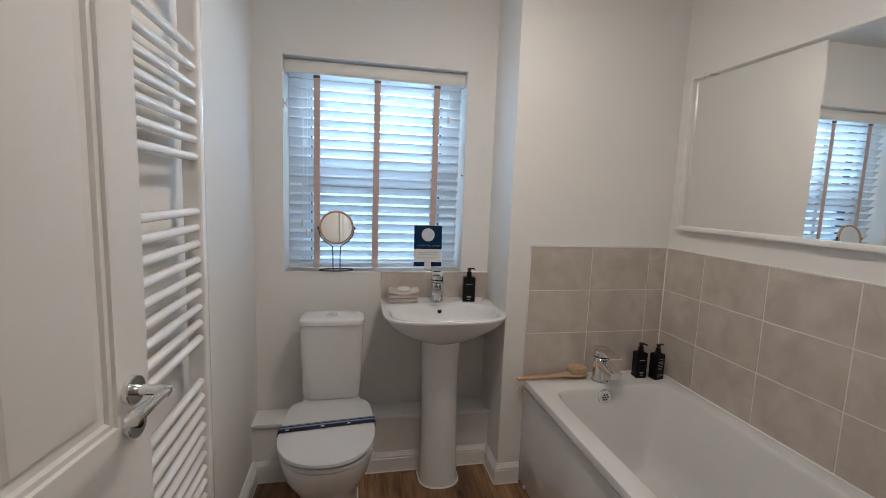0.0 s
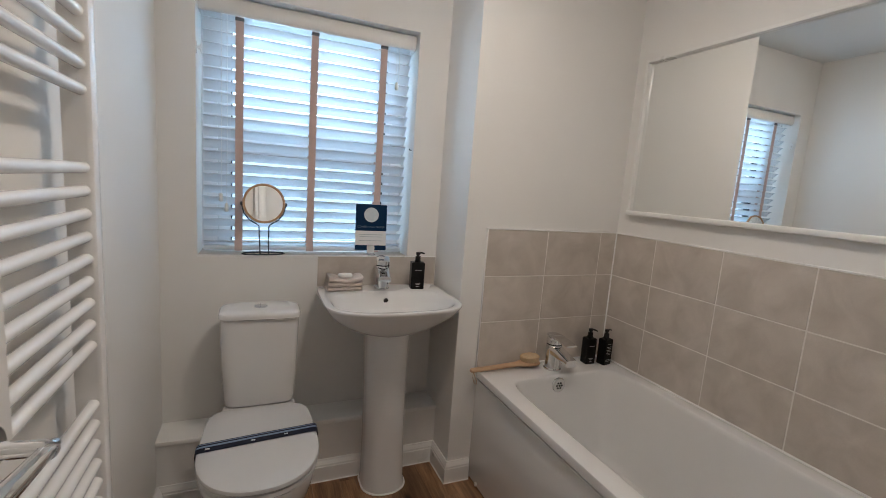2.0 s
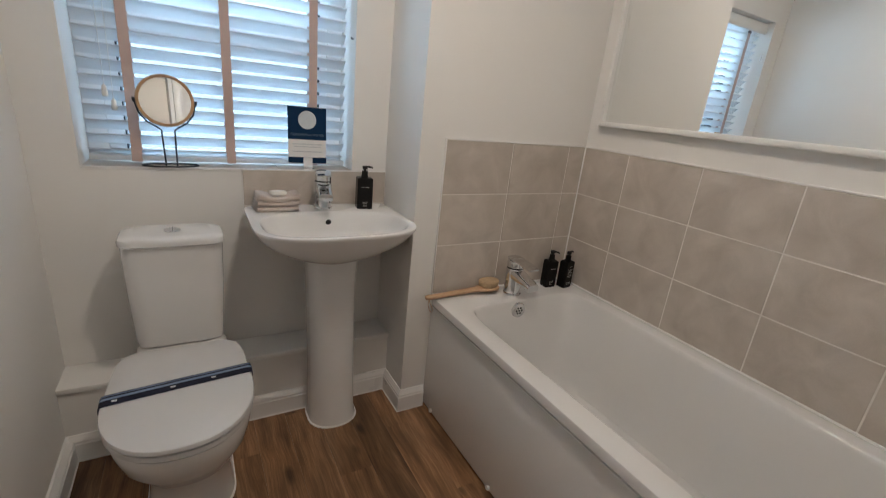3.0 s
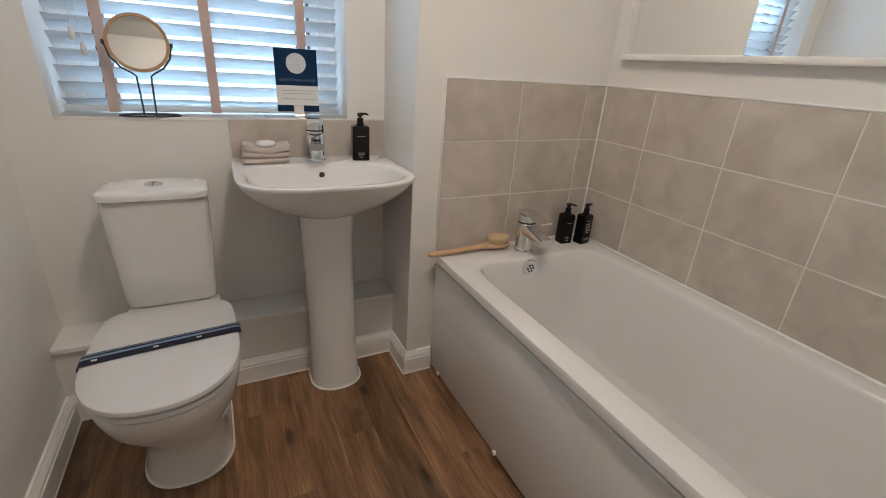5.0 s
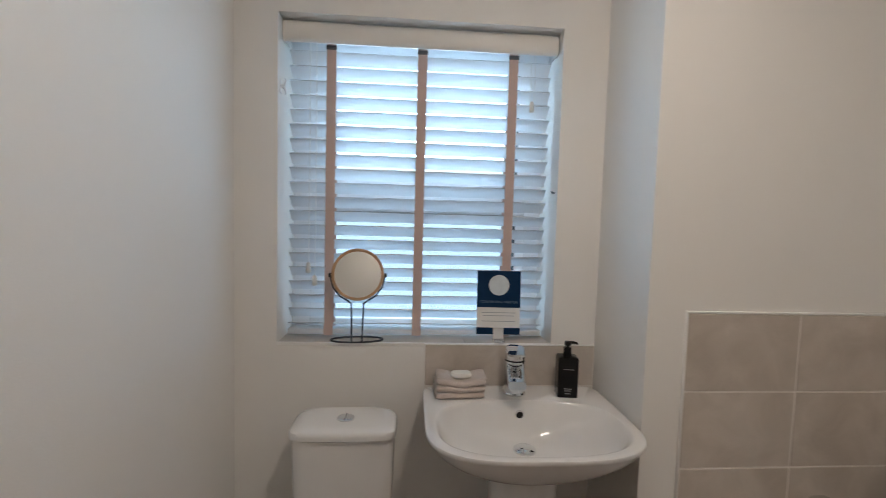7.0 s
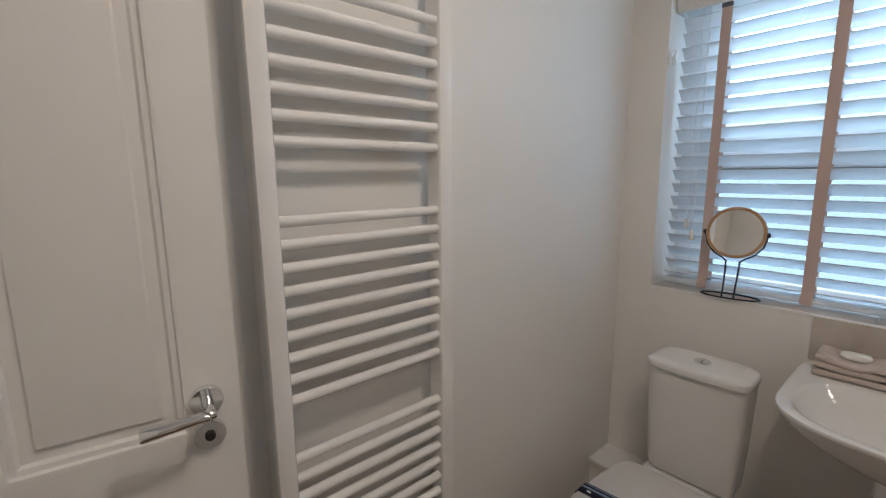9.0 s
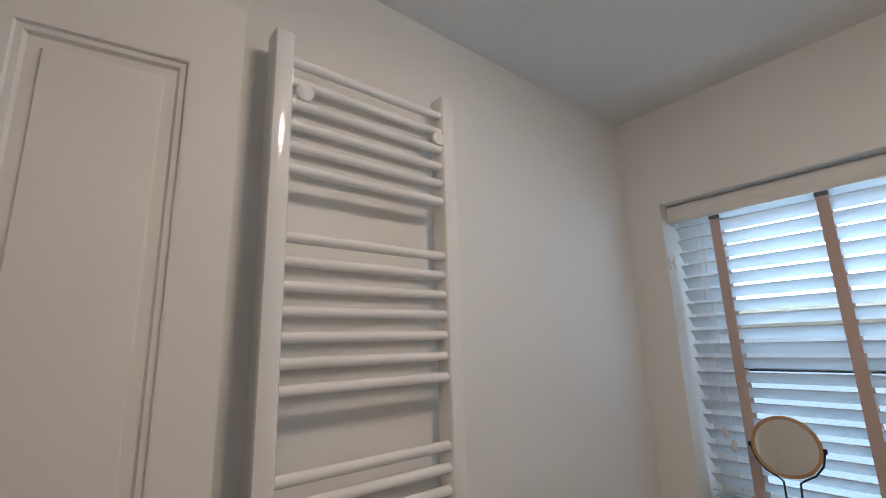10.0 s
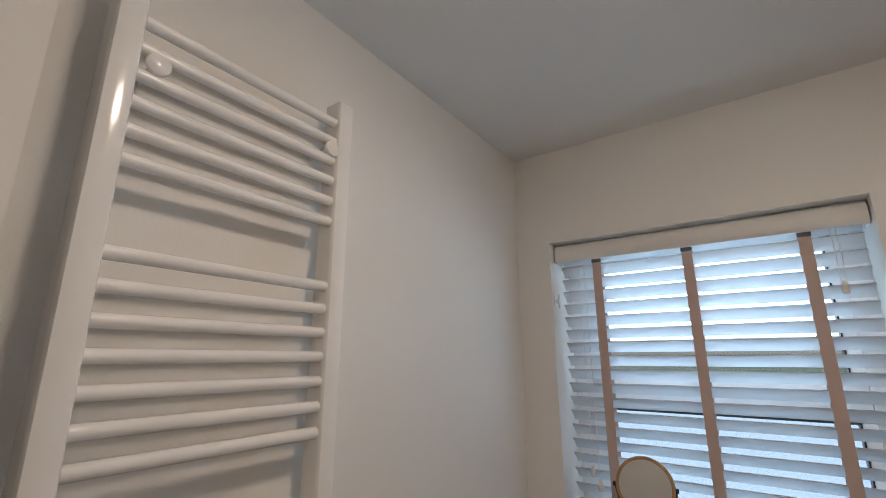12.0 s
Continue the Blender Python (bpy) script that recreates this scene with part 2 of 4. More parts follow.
def slat_material():
    """Thin pale painted slat that lets a little daylight through."""
    m = surface("slat_paint", (0.82, 0.825, 0.83), 0.4, var=0.02, vscale=6, grain=160, bump=0.04)
    nt = m.node_tree
    b = nt.nodes["Principled BSDF"]
    tr, mx = nt.nodes.new("ShaderNodeBsdfTranslucent"), nt.nodes.new("ShaderNodeMixShader")
    tr.inputs["Color"].default_value = (0.80, 0.88, 0.94, 1)
    mx.inputs[0].default_value = 0.25
    nt.links.new(b.outputs[0], mx.inputs[1])
    nt.links.new(tr.outputs[0], mx.inputs[2])
    nt.links.new(mx.outputs[0], nt.nodes["Material Output"].inputs["Surface"])
    return m


def lamp_material(name, strength):
    m, nt, b = nodes_of(name)
    b.inputs["Base Color"].default_value = (0.85, 0.84, 0.8, 1)
    b.inputs["Emission Color"].default_value = (1.0, 0.83, 0.67, 1)
    b.inputs["Emission Strength"].default_value = strength
    return m


tile_mat, plank_mat, towel_mat = tile_material(), plank_material(), towel_material()
glass_mat, mirror_mat, slat_mat, lamp_mat = glass_material("window_glass"), mirror_material(), slat_material(), lamp_material("opal_diffuser", LAMP)
obscure_mat = glass_material("obscure_glass", 0.25, (0.165, 0.168, 0.185))


# ---- mesh helpers ----
def mesh_object(name, bm, material, parent=None, label="", angle=38):
    me = bpy.data.meshes.new(name)
    bmesh.ops.recalc_face_normals(bm, faces=bm.faces)
    bm.to_mesh(me)
    bm.free()
    me.materials.append(material)
    me.polygons.foreach_set("use_smooth", [True] * len(me.polygons))
    me.set_sharp_from_angle(angle=radians(angle))
    ob = new(name, me)
    if parent:
        ob.parent = parent
    if label:
        ob["label"] = label
    return ob


def part(name, bm, material, parent, label=""):
    return mesh_object(name, bm, material, parent, label)


def structure(name, bm, material, label, category):
    return tagged(mesh_object(name, bm, material), label, category, kind="structure")


def thing(name, at, label, category, rz=0.0, group=""):
    ob = new(name)
    ob.empty_display_size = 0.05
    ob.matrix_basis = pose(*at, 0, 0, rz)
    return tagged(ob, label, category, group)


def box(bm, x0, x1, y0, y1, z0, z1, bevel=0.0, seg=2):
    r = bmesh.ops.create_cube(bm, size=1.0)
    m = Matrix.Translation(((x0 + x1) / 2, (y0 + y1) / 2, (z0 + z1) / 2)) @ Matrix.Diagonal((x1 - x0, y1 - y0, z1 - z0, 1))
    bmesh.ops.transform(bm, matrix=m, verts=r["verts"])
    if bevel:
        edges = list({e for v in r["verts"] for e in v.link_edges})
        bmesh.ops.bevel(bm, geom=edges, offset=bevel, segments=seg, profile=0.5, affect="EDGES")
    return bm


def boxed(*a, **k):
    return box(bmesh.new(), *a, **k)


def loft(bm, rings, cap0=True, cap1=True, closed=True):
    """Skin through rings of equally many points."""
    vs = [[bm.verts.new(p) for p in ring] for ring in rings]
    n = len(vs[0])
    for a, b in zip(vs, vs[1:]):
        for i in range(n if closed else n - 1):
            j = (i + 1) % n
            bm.faces.new((a[i], a[j], b[j], b[i]))
    if cap0:
        bm.faces.new(list(reversed(vs[0])))
    if cap1:
        bm.faces.new(vs[-1])
    return bm


def spow(c, e):
    return math.copysign(abs(c) ** e, c)


def sring(cx, cy, rx, ry, z, n=48, e=2.0):
    """Superellipse ring; e = 2 is an ellipse, larger is squarer."""
    return [(cx + rx * spow(math.cos(a), 2 / e), cy + ry * spow(math.sin(a), 2 / e), z) for a in (2 * math.pi * i / n for i in range(n))]


def dring(cx, yf, yb, hw, z, ef=2.2, eb=6.0, mid=0.5, n=64, back=1.0):
    """D-shaped ring: round towards yf, squarer at yb, widest at the fraction mid of its length."""
    yc = yf + (yb - yf) * mid
    ring = []
    for i in range(n):
        a = 2 * math.pi * i / n
        c, s = math.cos(a), math.sin(a)
        if s < 0:
            ring.append((cx + hw * spow(c, 2 / ef), yc + (yc - yf) * spow(s, 2 / ef), z))
        else:
            y = yc + (yb - yc) * spow(s, 2 / eb)
            w = hw * (1 + (back - 1) * (y - yc) / max(1e-6, yb - yc))
            ring.append((cx + w * spow(c, 2 / eb), y, z))
    return ring


def tube(bm, pts, radii, n=12, caps=True):
    """Round bar along a polyline."""
    pts = [Vector(p) for p in pts]
    if not isinstance(radii, (list, tuple)):
        radii = [radii] * len(pts)
    rings, up = [], Vector((0.13, 0.21, 0.97))
    for i, p in enumerate(pts):
        d = (pts[min(i + 1, len(pts) - 1)] - pts[max(i - 1, 0)]).normalized()
        if i == 0 and abs(d.dot(up)) > 0.9:
            up = Vector((0.97, 0.13, 0.21))
        u = (up - d * up.dot(d)).normalized()
        up = u
        v = d.cross(u)
        rings.append([p + (u * math.cos(a) + v * math.sin(a)) * radii[i] for a in (2 * math.pi * k / n for k in range(n))])
    return loft(bm, rings, caps, caps)


def tubed(pts, radii, n=12):
    return tube(bmesh.new(), pts, radii, n)


def turned(profile, n=32, axis="Z", at=(0, 0, 0)):
    """Turned solid from (radius, height) pairs."""
    bm = bmesh.new()
    rings = [[(r * math.cos(a), r * math.sin(a), h) for a in (2 * math.pi * k / n for k in range(n))] for r, h in profile]
    loft(bm, rings)
    if axis == "Y":
        bmesh.ops.rotate(bm, verts=bm.verts, matrix=Matrix.Rotation(radians(90), 3, "X"))
    if axis == "X":
        bmesh.ops.rotate(bm, verts=bm.verts, matrix=Matrix.Rotation(radians(90), 3, "Y"))
    bmesh.ops.translate(bm, verts=bm.verts, vec=at)
    return bm


def prism_x(profile, x0, x1):
    """A (y, z) profile drawn out along x."""
    return loft(bmesh.new(), [[(x, y, z) for y, z in profile] for x in (x0, x1)])


# ---- the room ----
XW, XE = -0.528, 1.408          # left wall, bath wall
YN, YB, YS = 2.163, 1.858, 0.10  # window wall, boxed end wall, door wall
XB = 0.600                     # side of the boxed end wall
TOP = 2.305
WL, WR, WB, WT = -0.402, 0.456, 0.957, 1.950  # window opening

bm = boxed(XW - 0.12, XW, -1.2, YN + 0.3, -0.02, TOP + 0.1)
structure("wall_west", bm, wall_paint, "plain warm white painted plaster wall behind the towel rail", "wall")

bm = bmesh.new()
box(bm, XW, WL, YN, YN + 0.3, -0.02, TOP + 0.1)
box(bm, WR, XB, YN, YN + 0.3, -0.02, TOP + 0.1)
box(bm, WL, WR, YN, YN + 0.3, -0.02, WB)
box(bm, WL, WR, YN, YN + 0.3, WT, TOP + 0.1)
structure("wall_north", bm, wall_paint, "warm white painted wall with a recessed window opening", "wall")

bm = boxed(XB, XE, YB, YN + 0.3, -0.02, TOP + 0.1)
structure("wall_boxed", bm, wall_paint, "boxed-out warm white painted wall at the bath's tap end", "wall")

bm = boxed(XE, XE + 0.12, -1.2, YN + 0.3, -0.02, TOP + 0.1)
structure("wall_east", bm, wall_paint, "warm white painted wall above the tiled bath side", "wall")

DL, DR, DT = -0.51, 0.19, 2.055  # doorway
bm = bmesh.new()
box(bm, XW, DL, YS - 0.1, YS, -0.02, TOP + 0.1)
box(bm, DR, XE, YS - 0.1, YS, -0.02, TOP + 0.1)
box(bm, DL, DR, YS - 0.1, YS, DT, TOP + 0.1)
structure("wall_south", bm, wall_paint, "warm white painted wall with the doorway", "wall")
structure("wall_landing", boxed(XW, XE, -1.2, -1.1, -0.02, TOP + 0.1), wall_paint, "plain white wall of the landing outside", "wall")

structure("ceiling", boxed(XW - 0.3, XE + 0.12, -1.2, YN + 0.3, TOP, TOP + 0.06), ceiling_paint, "flat white painted ceiling", "ceiling")
floor = structure("floor", boxed(XW - 0.2, XE + 0.1, YS - 0.05, YN + 0.2, -0.05, -0.004), underlay, "brown oak-effect plank floor", "floor")
structure("floor_landing", boxed(XW - 0.2, XE + 0.1, -1.2, YS - 0.05, -0.05, 0.0), carpet, "plain carpet of the landing outside", "floor")
structure("ground", boxed(-400, 400, -400, 800, -3.2, -3.0), grass, "distant grass outside below the window", "ground")

# pipe boxing along the foot of the window wall
YX = 2.028
structure("pipe_boxing", boxed(XW, XB, YX, YN, -0.01, 0.262), wall_paint, "low painted pipe boxing behind the toilet and pedestal", "boxing")
structure("ledge", boxed(XW, XB, YX - 0.012, YN, 0.262, 0.282, bevel=0.004), gloss_paint, "white gloss board on top of the pipe boxing", "ledge")


# skirting: stepped moulding, 95 mm high
def skirting_profile(face, out):
    """(offset, z) pairs; out is the direction off the wall face."""
    pts = [(0, 0), (0.017, 0), (0.017, 0.066), (0.0145, 0.069), (0.0145, 0.077), (0.012, 0.080), (0.0095, 0.088), (0.006, 0.092), (0.005, 0.096), (0, 0.096)]
    return [(face + out * o, z) for o, z in pts]


def skirting_run(path):
    """path: (x, y, nx, ny), the wall foot and the mitred way off the wall."""
    prof = skirting_profile(0, 1)
    return loft(bmesh.new(), [[(px + nx * o, py + ny * o, z) for o, z in prof] for px, py, nx, ny in path])


structure("skirting_north", skirting_run([(XW, YX, 0, -1), (XB, YX, -1, -1), (XB, YB, -1, -1), (0.703, YB, 0, -1)]), gloss_paint, "white gloss stepped skirting board", "skirting")
structure("skirting_west", skirting_run([(XW, YS, 1.4, 0), (XW, YX, 1.4, -1)]), gloss_paint, "white gloss stepped skirting board", "skirting")
bm = bmesh.new()
tube(bm, [(XW, YX - 0.018, 0.001), (XB - 0.018, YX - 0.018, 0.001)], 0.003, 6)
tube(bm, [(XB - 0.018, YX - 0.018, 0.001), (XB - 0.018, YB - 0.018, 0.001), (0.703, YB - 0.018, 0.001)], 0.003, 6)
tube(bm, [(XW + 0.0245, YS, 0.001), (XW + 0.0245, YX, 0.001)], 0.003, 6)
structure("floor_sealant", bm, sealant, "thin white sealant bead where floor meets skirting", "trim")

# door lining and architrave
bm = bmesh.new()
box(bm, DL, DL + 0.008, YS - 0.1, YS, 0, DT)
box(bm, DR - 0.025, DR, YS - 0.1, YS, 0, DT, bevel=0.002)
box(bm, DL, DR, YS - 0.1, YS, DT - 0.025, DT, bevel=0.002)
box(bm, DR, DR + 0.06, YS, YS + 0.015, 0, DT + 0.06, bevel=0.004)
structure("door_frame", bm, gloss_paint, "white gloss door lining and architrave", "door frame")

# ---- window ----
window = structure("window_1", boxed(WL, WR, YN + 0.182, YN + 0.24, WB + 0.001, WB + 0.045, bevel=0.004), upvc, "white plastic window with an upper and a lower pane", "window")
FY0, FY1 = YN + 0.178, YN + 0.245
part("window_frame", boxed(WL, WL + 0.06, FY0, FY1, WB, WT, bevel=0.005), upvc, window)
part("window_frame", boxed(WR - 0.06, WR, FY0, FY1, WB, WT, bevel=0.005), upvc, window)
part("window_frame", boxed(WL + 0.06, WR - 0.06, FY0, FY1, WT - 0.06, WT, bevel=0.005), upvc, window)
TZ0, TZ1 = 1.375, 1.50
part("transom", boxed(WL + 0.06, WR - 0.06, FY0, FY1, TZ0, TZ1, bevel=0.005), upvc, window)
PX0, PX1 = -0.292, 0.364
for z0, z1 in ((WB + 0.045, TZ0), (TZ1, WT - 0.06)):
    part("sash", boxed(WL + 0.06, PX0, FY0 - 0.012, FY1 - 0.02, z0, z1, bevel=0.005), upvc, window)
    part("sash", boxed(PX1, WR - 0.06, FY0 - 0.012, FY1 - 0.02, z0, z1, bevel=0.005), upvc, window)
part("sash_rail", boxed(PX0, PX1, FY0 - 0.012, FY1 - 0.02, WT - 0.066, WT - 0.06, bevel=0.004), upvc, window)
for z0, z1, gm, lab in ((WB + 0.045, TZ0, obscure_mat, "obscured lower pane"), (TZ1, WT - 0.066, glass_mat, "clear upper pane")):
    pane = part("pane", boxed(PX0, PX1, FY0 + 0.03, FY0 + 0.036, z0, z1), gm, window, lab)
    pane.visible_shadow = False
    bm = bmesh.new()
    g = 0.004
    box(bm, PX0, PX0 + g, FY0 - 0.014, FY0 + 0.03, z0, z1)
    box(bm, PX1 - g, PX1, FY0 - 0.014, FY0 + 0.03, z0, z1)
    box(bm, PX0 + g, PX1 - g, FY0 - 0.014, FY0 + 0.03, z1 - g, z1)
    part("gasket", bm, gasket, window, "thin black rubber gasket")

# sill: beige tiles with a white edge trim
sill = structure("window_sill", boxed(WL, WR, YN + 0.001, FY0, WB + 0.0005, WB + 0.003), grout, "beige tiled window sill with a white edge trim", "window sill")
for x0, x1 in ((WL + 0.002, -0.125), (-0.123, 0.178), (0.180, WR - 0.002)):
    part("tile", boxed(x0, x1, YN + 0.006, FY0 - 0.002, WB + 0.001, WB + 0.009, bevel=0.0008, seg=1), tile_mat, sill)
part("edge_trim", boxed(WL, WR, YN - 0.0005, YN + 0.006, WB + 0.0006, WB + 0.0095, bevel=0.001), sealant, sill)
SZ = WB + 0.009

# ---- venetian blind ----
blind = thing("venetian_blind", (0, 0, 0), "pale wooden slatted venetian blind with pinkish tapes, slats half closed", "blind")
BX0, BX1, BY = -0.386, 0.440, 2.247
VZ0, VZ1 = 1.882, 1.945
vp = [(2.203, VZ0 + 0.004), (2.199, VZ0 + 0.012), (2.199, VZ1 - 0.016), (2.203, VZ1 - 0.010), (2.203, VZ1 - 0.004), (2.207, VZ1), (2.211, VZ1), (2.211, VZ0), (2.206, VZ0)]
part("valance", prism_x(vp, -0.398, 0.452), valance_paint, blind, "moulded cream valance board")
part("valance_return", boxed(-0.398, -0.392, 2.211, 2.262, VZ0, VZ1, bevel=0.001), gloss_paint, blind)
part("valance_return", boxed(0.446, 0.452, 2.211, 2.262, VZ0, VZ1, bevel=0.001), gloss_paint, blind)
part("headrail", boxed(BX0, BX1, 2.222, 2.272, 1.912, 1.944, bevel=0.002), upvc, blind, "white metal headrail")
TILT = radians(-45)
DEEP = 0.0225  # half a slat's width
PITCH, N_SLAT = 0.0448, 20
Z_LOW = 1.0428


def slat_mesh():
    prof = []
    for i in range(7):
        u = DEEP * (i / 3 - 1)
        prof.append((u, 0.0022 * (1 - (u / DEEP) ** 2)))
    both = [(u, w + 0.0014) for u, w in prof] + [(u, w - 0.0014) for u, w in reversed(prof)]
    c, s = math.cos(TILT), math.sin(TILT)
    return prism_x([(u * c - w * s, u * s + w * c) for u, w in both], BX0, BX1)


first = part("slat", slat_mesh(), slat_mat, blind)
# narrow long edges get the painted shade tone
first.data.materials.append(slat_rim_shade)
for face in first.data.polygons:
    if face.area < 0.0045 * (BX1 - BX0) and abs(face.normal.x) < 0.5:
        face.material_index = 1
first.location = (0, BY, Z_LOW)
for i in range(1, N_SLAT):
    o = new("slat", first.data)
    o.parent = blind
    o.location = (0, BY + 0.0006 * math.sin(i * 2.3), Z_LOW + PITCH * i)
o = new("slat", first.data)
o.parent = blind
o.matrix_basis = pose(0, BY, 1.0055, 27, 0, 0)
part("bottom_rail", boxed(BX0, BX1, BY - 0.026, BY + 0.024, 0.976, 0.994, bevel=0.004), slat_mat, blind, "thick white bottom rail")
half = DEEP * math.cos(TILT)
for sx in (-0.258, 0.025, 0.317):
    for yy, lab in ((BY - half - 0.0035, "woven pinkish tape"), (BY + half + 0.0035, "woven pinkish tape")):
        bm = bmesh.new()
        rows = []
        for k in range(60):
            z = 0.974 + (1.90 - 0.974) * k / 59
            dy = 0.0012 * math.sin((z - Z_LOW) / PITCH * 2 * math.pi)
            if yy < BY:
                dy -= 0.011 * min(1, max(0, (1.018 - z) / 0.02))
            rows.append([(sx - 0.0145, yy + dy, z), (sx + 0.0145, yy + dy, z), (sx + 0.0145, yy + dy + 0.001, z), (sx - 0.0145, yy + dy + 0.001, z)])
        loft(bm, rows)
        part("tape", bm, tape_cloth, blind, lab)
    part("tape_clip", boxed(sx - 0.016, sx + 0.016, BY - half - 0.006, BY - half - 0.001, 1.872, 1.884, bevel=0.001), clip_grey, blind, "small dark grey tape clip")
for cx, zt in ((-0.322, 1.205), (-0.302, 1.165), (0.372, 1.735), (0.384, 1.742)):
    part("cord", tubed([(cx, BY - half - 0.008, 1.89), (cx + 0.002, BY - half - 0.011, (1.89 + zt) / 2), (cx, BY - half - 0.010, zt)], 0.0011, 6), cord_white, blind)
for cx, zt in ((-0.322, 1.205), (-0.302, 1.165), (0.378, 1.737)):
    part("tassel", turned([(0.002, 0.004), (0.006, 0), (0.0075, -0.012), (0.009, -0.026), (0.006, -0.031), (0.001, -0.032)], 12, at=(cx, BY - half - 0.012, zt)), tassel_mat, blind, "small wooden cord pull")
cleat = thing("cord_cleat", (WL, 2.185, 1.74), "small white plastic cord cleat on the window reveal", "cleat")
part("plate", boxed(0, 0.004, -0.008, 0.008, -0.02, 0.02, bevel=0.0015), upvc, cleat)
part("horn", tubed([(0.004, 0, 0), (0.014, 0, 0.004), (0.018, 0, 0.018), (0.016, 0, 0.024)], [0.004, 0.004, 0.003, 0.002], 8), upvc, cleat)
part("horn", tubed([(0.004, 0, 0), (0.014, 0, -0.004), (0.018, 0, -0.018), (0.016, 0, -0.024)], [0.004, 0.004, 0.003, 0.002], 8), upvc, cleat)
hook = thing("cord_hook", (WR, 2.19, 1.45), "tiny metal cord hook on the window reveal", "hook")
part("hook", tubed([(0, 0, 0), (-0.008, 0, 0), (-0.011, 0, 0.005)], 0.0025, 8), dark_metal, hook)

# ---- ceiling light ----
lamp = thing("ceiling_light", (0.36, 1.10, TOP), "round flush opal ceiling light, switched on", "ceiling light")
part("base", turned([(0.118, 0), (0.118, -0.020), (0.112, -0.0245)], 48), gloss_paint, lamp)
part("diffuser", turned([(0.109, -0.0247), (0.111, -0.030), (0.108, -0.037), (0.094, -0.046), (0.060, -0.053), (0.001, -0.056)], 48), lamp_mat, lamp, "glowing opal diffuser")
# unseen fill lamp, added to brighten the door and the lower left wall
landing = thing("ceiling_light", (0.30, -0.55, TOP), "unseen fill light added on the landing ceiling", "ceiling light")
part("base", turned([(0.085, 0), (0.085, -0.012), (0.08, -0.016)], 48), gloss_paint, landing)
part("diffuser", turned([(0.070, -0.0165), (0.074, -0.034), (0.074, -0.046), (0.066, -0.062), (0.046, -0.073), (0.001, -0.078)], 48), lamp_material("landing_fill_diffuser", 14.0), landing, "glowing opal diffuser")

# ---- bath mirror in a white box frame ----
NY0, NY1, NZ0, NZ1 = 0.40, 1.786, 1.250, 1.908
mirror = thing("wall_mirror", (XE, 0, 0), "large wall mirror in a white box frame with a bottom shelf", "mirror")
part("glass", boxed(-0.009, -0.001, NY0 + 0.012, NY1 - 0.012, NZ0, NZ1 - 0.012, bevel=0.0008, seg=1), mirror_mat, mirror, "mirror glass")
part("frame_side", boxed(-0.028, -0.0005, NY1 - 0.013, NY1, NZ0, NZ1, bevel=0.0015), gloss_paint, mirror)
part("frame_side", boxed(-0.028, -0.0005, NY0, NY0 + 0.013, NZ0, NZ1, bevel=0.0015), gloss_paint, mirror)
part("frame_top", boxed(-0.028, -0.0005, NY0 + 0.013, NY1 - 0.013, NZ1 - 0.013, NZ1, bevel=0.0015), gloss_paint, mirror)
part("shelf", boxed(-0.033, -0.0005, NY0 - 0.004, NY1 + 0.004, NZ0 - 0.02, NZ0 + 0.001, bevel=0.005, seg=3), gloss_paint, mirror, "rounded white shelf board")


# ---- bath ----
BXL, BXR, BY0, BY1, RIM = 0.695, 1.402, 0.152, 1.848, 0.522
bath = thing("bathtub", (0, 0, 0), "white built-in acrylic bath with a plain gloss panel", "bathtub")


def bath_ring(l, r, f, n, z, e):
    """Ring with the given insets on the left, right, near and far sides."""
    x0, x1, y0, y1 = BXL + l, BXR - r, BY0 + n, BY1 - f
    return sring((x0 + x1) / 2, (y0 + y1) / 2, (x1 - x0) / 2, (y1 - y0) / 2, z, 96, e)


bm = bmesh.new()
loft(bm, [bath_ring(0.004, 0, 0, 0, RIM - 0.034, 60), bath_ring(0, 0, 0, 0, RIM - 0.03, 60), bath_ring(0, 0, 0, 0, RIM - 0.006, 60), bath_ring(0.002, 0.002, 0.002, 0.002, RIM - 0.0015, 50), bath_ring(0.006, 0.006, 0.006, 0.006, RIM, 40),
          bath_ring(0.072, 0.056, 0.136, 0.060, RIM, 12), bath_ring(0.0765, 0.061, 0.141, 0.066, RIM - 0.0015, 12), bath_ring(0.080, 0.065, 0.145, 0.074, RIM - 0.006, 12), bath_ring(0.083, 0.069, 0.149, 0.088, RIM - 0.018, 12),
          bath_ring(0.098, 0.093, 0.175, 0.16, RIM - 0.14, 9), bath_ring(0.115, 0.112, 0.198, 0.25, RIM - 0.27, 8), bath_ring(0.128, 0.126, 0.215, 0.31, RIM - 0.345, 7), bath_ring(0.15, 0.148, 0.24, 0.35, RIM - 0.375, 6), bath_ring(0.20, 0.20, 0.30, 0.43, RIM - 0.386, 4.5), bath_ring(0.3, 0.3, 0.5, 0.6, RIM - 0.388, 3)], cap0=False)
part("tub", bm, acrylic, bath)
panel = part("bath_panel", boxed(BXL + 0.012, BXL + 0.022, YS, BY1 + 0.008, 0.012, RIM - 0.022, bevel=0.003), panel_white, bath, "plain white gloss bath panel")
part("rail", boxed(BXL + 0.002, BXL + 0.012, YS, BY1 - 0.004, RIM - 0.046, RIM - 0.0385, bevel=0.002), panel_white, bath)
# black strip paints the shade in the gap below the panel
part("gap_shade", boxed(BXL + 0.020, BXL + 0.032, YS, BY1 + 0.008, 0, 0.014), black_hole, bath, "black strip standing in for the shaded gap under the panel")
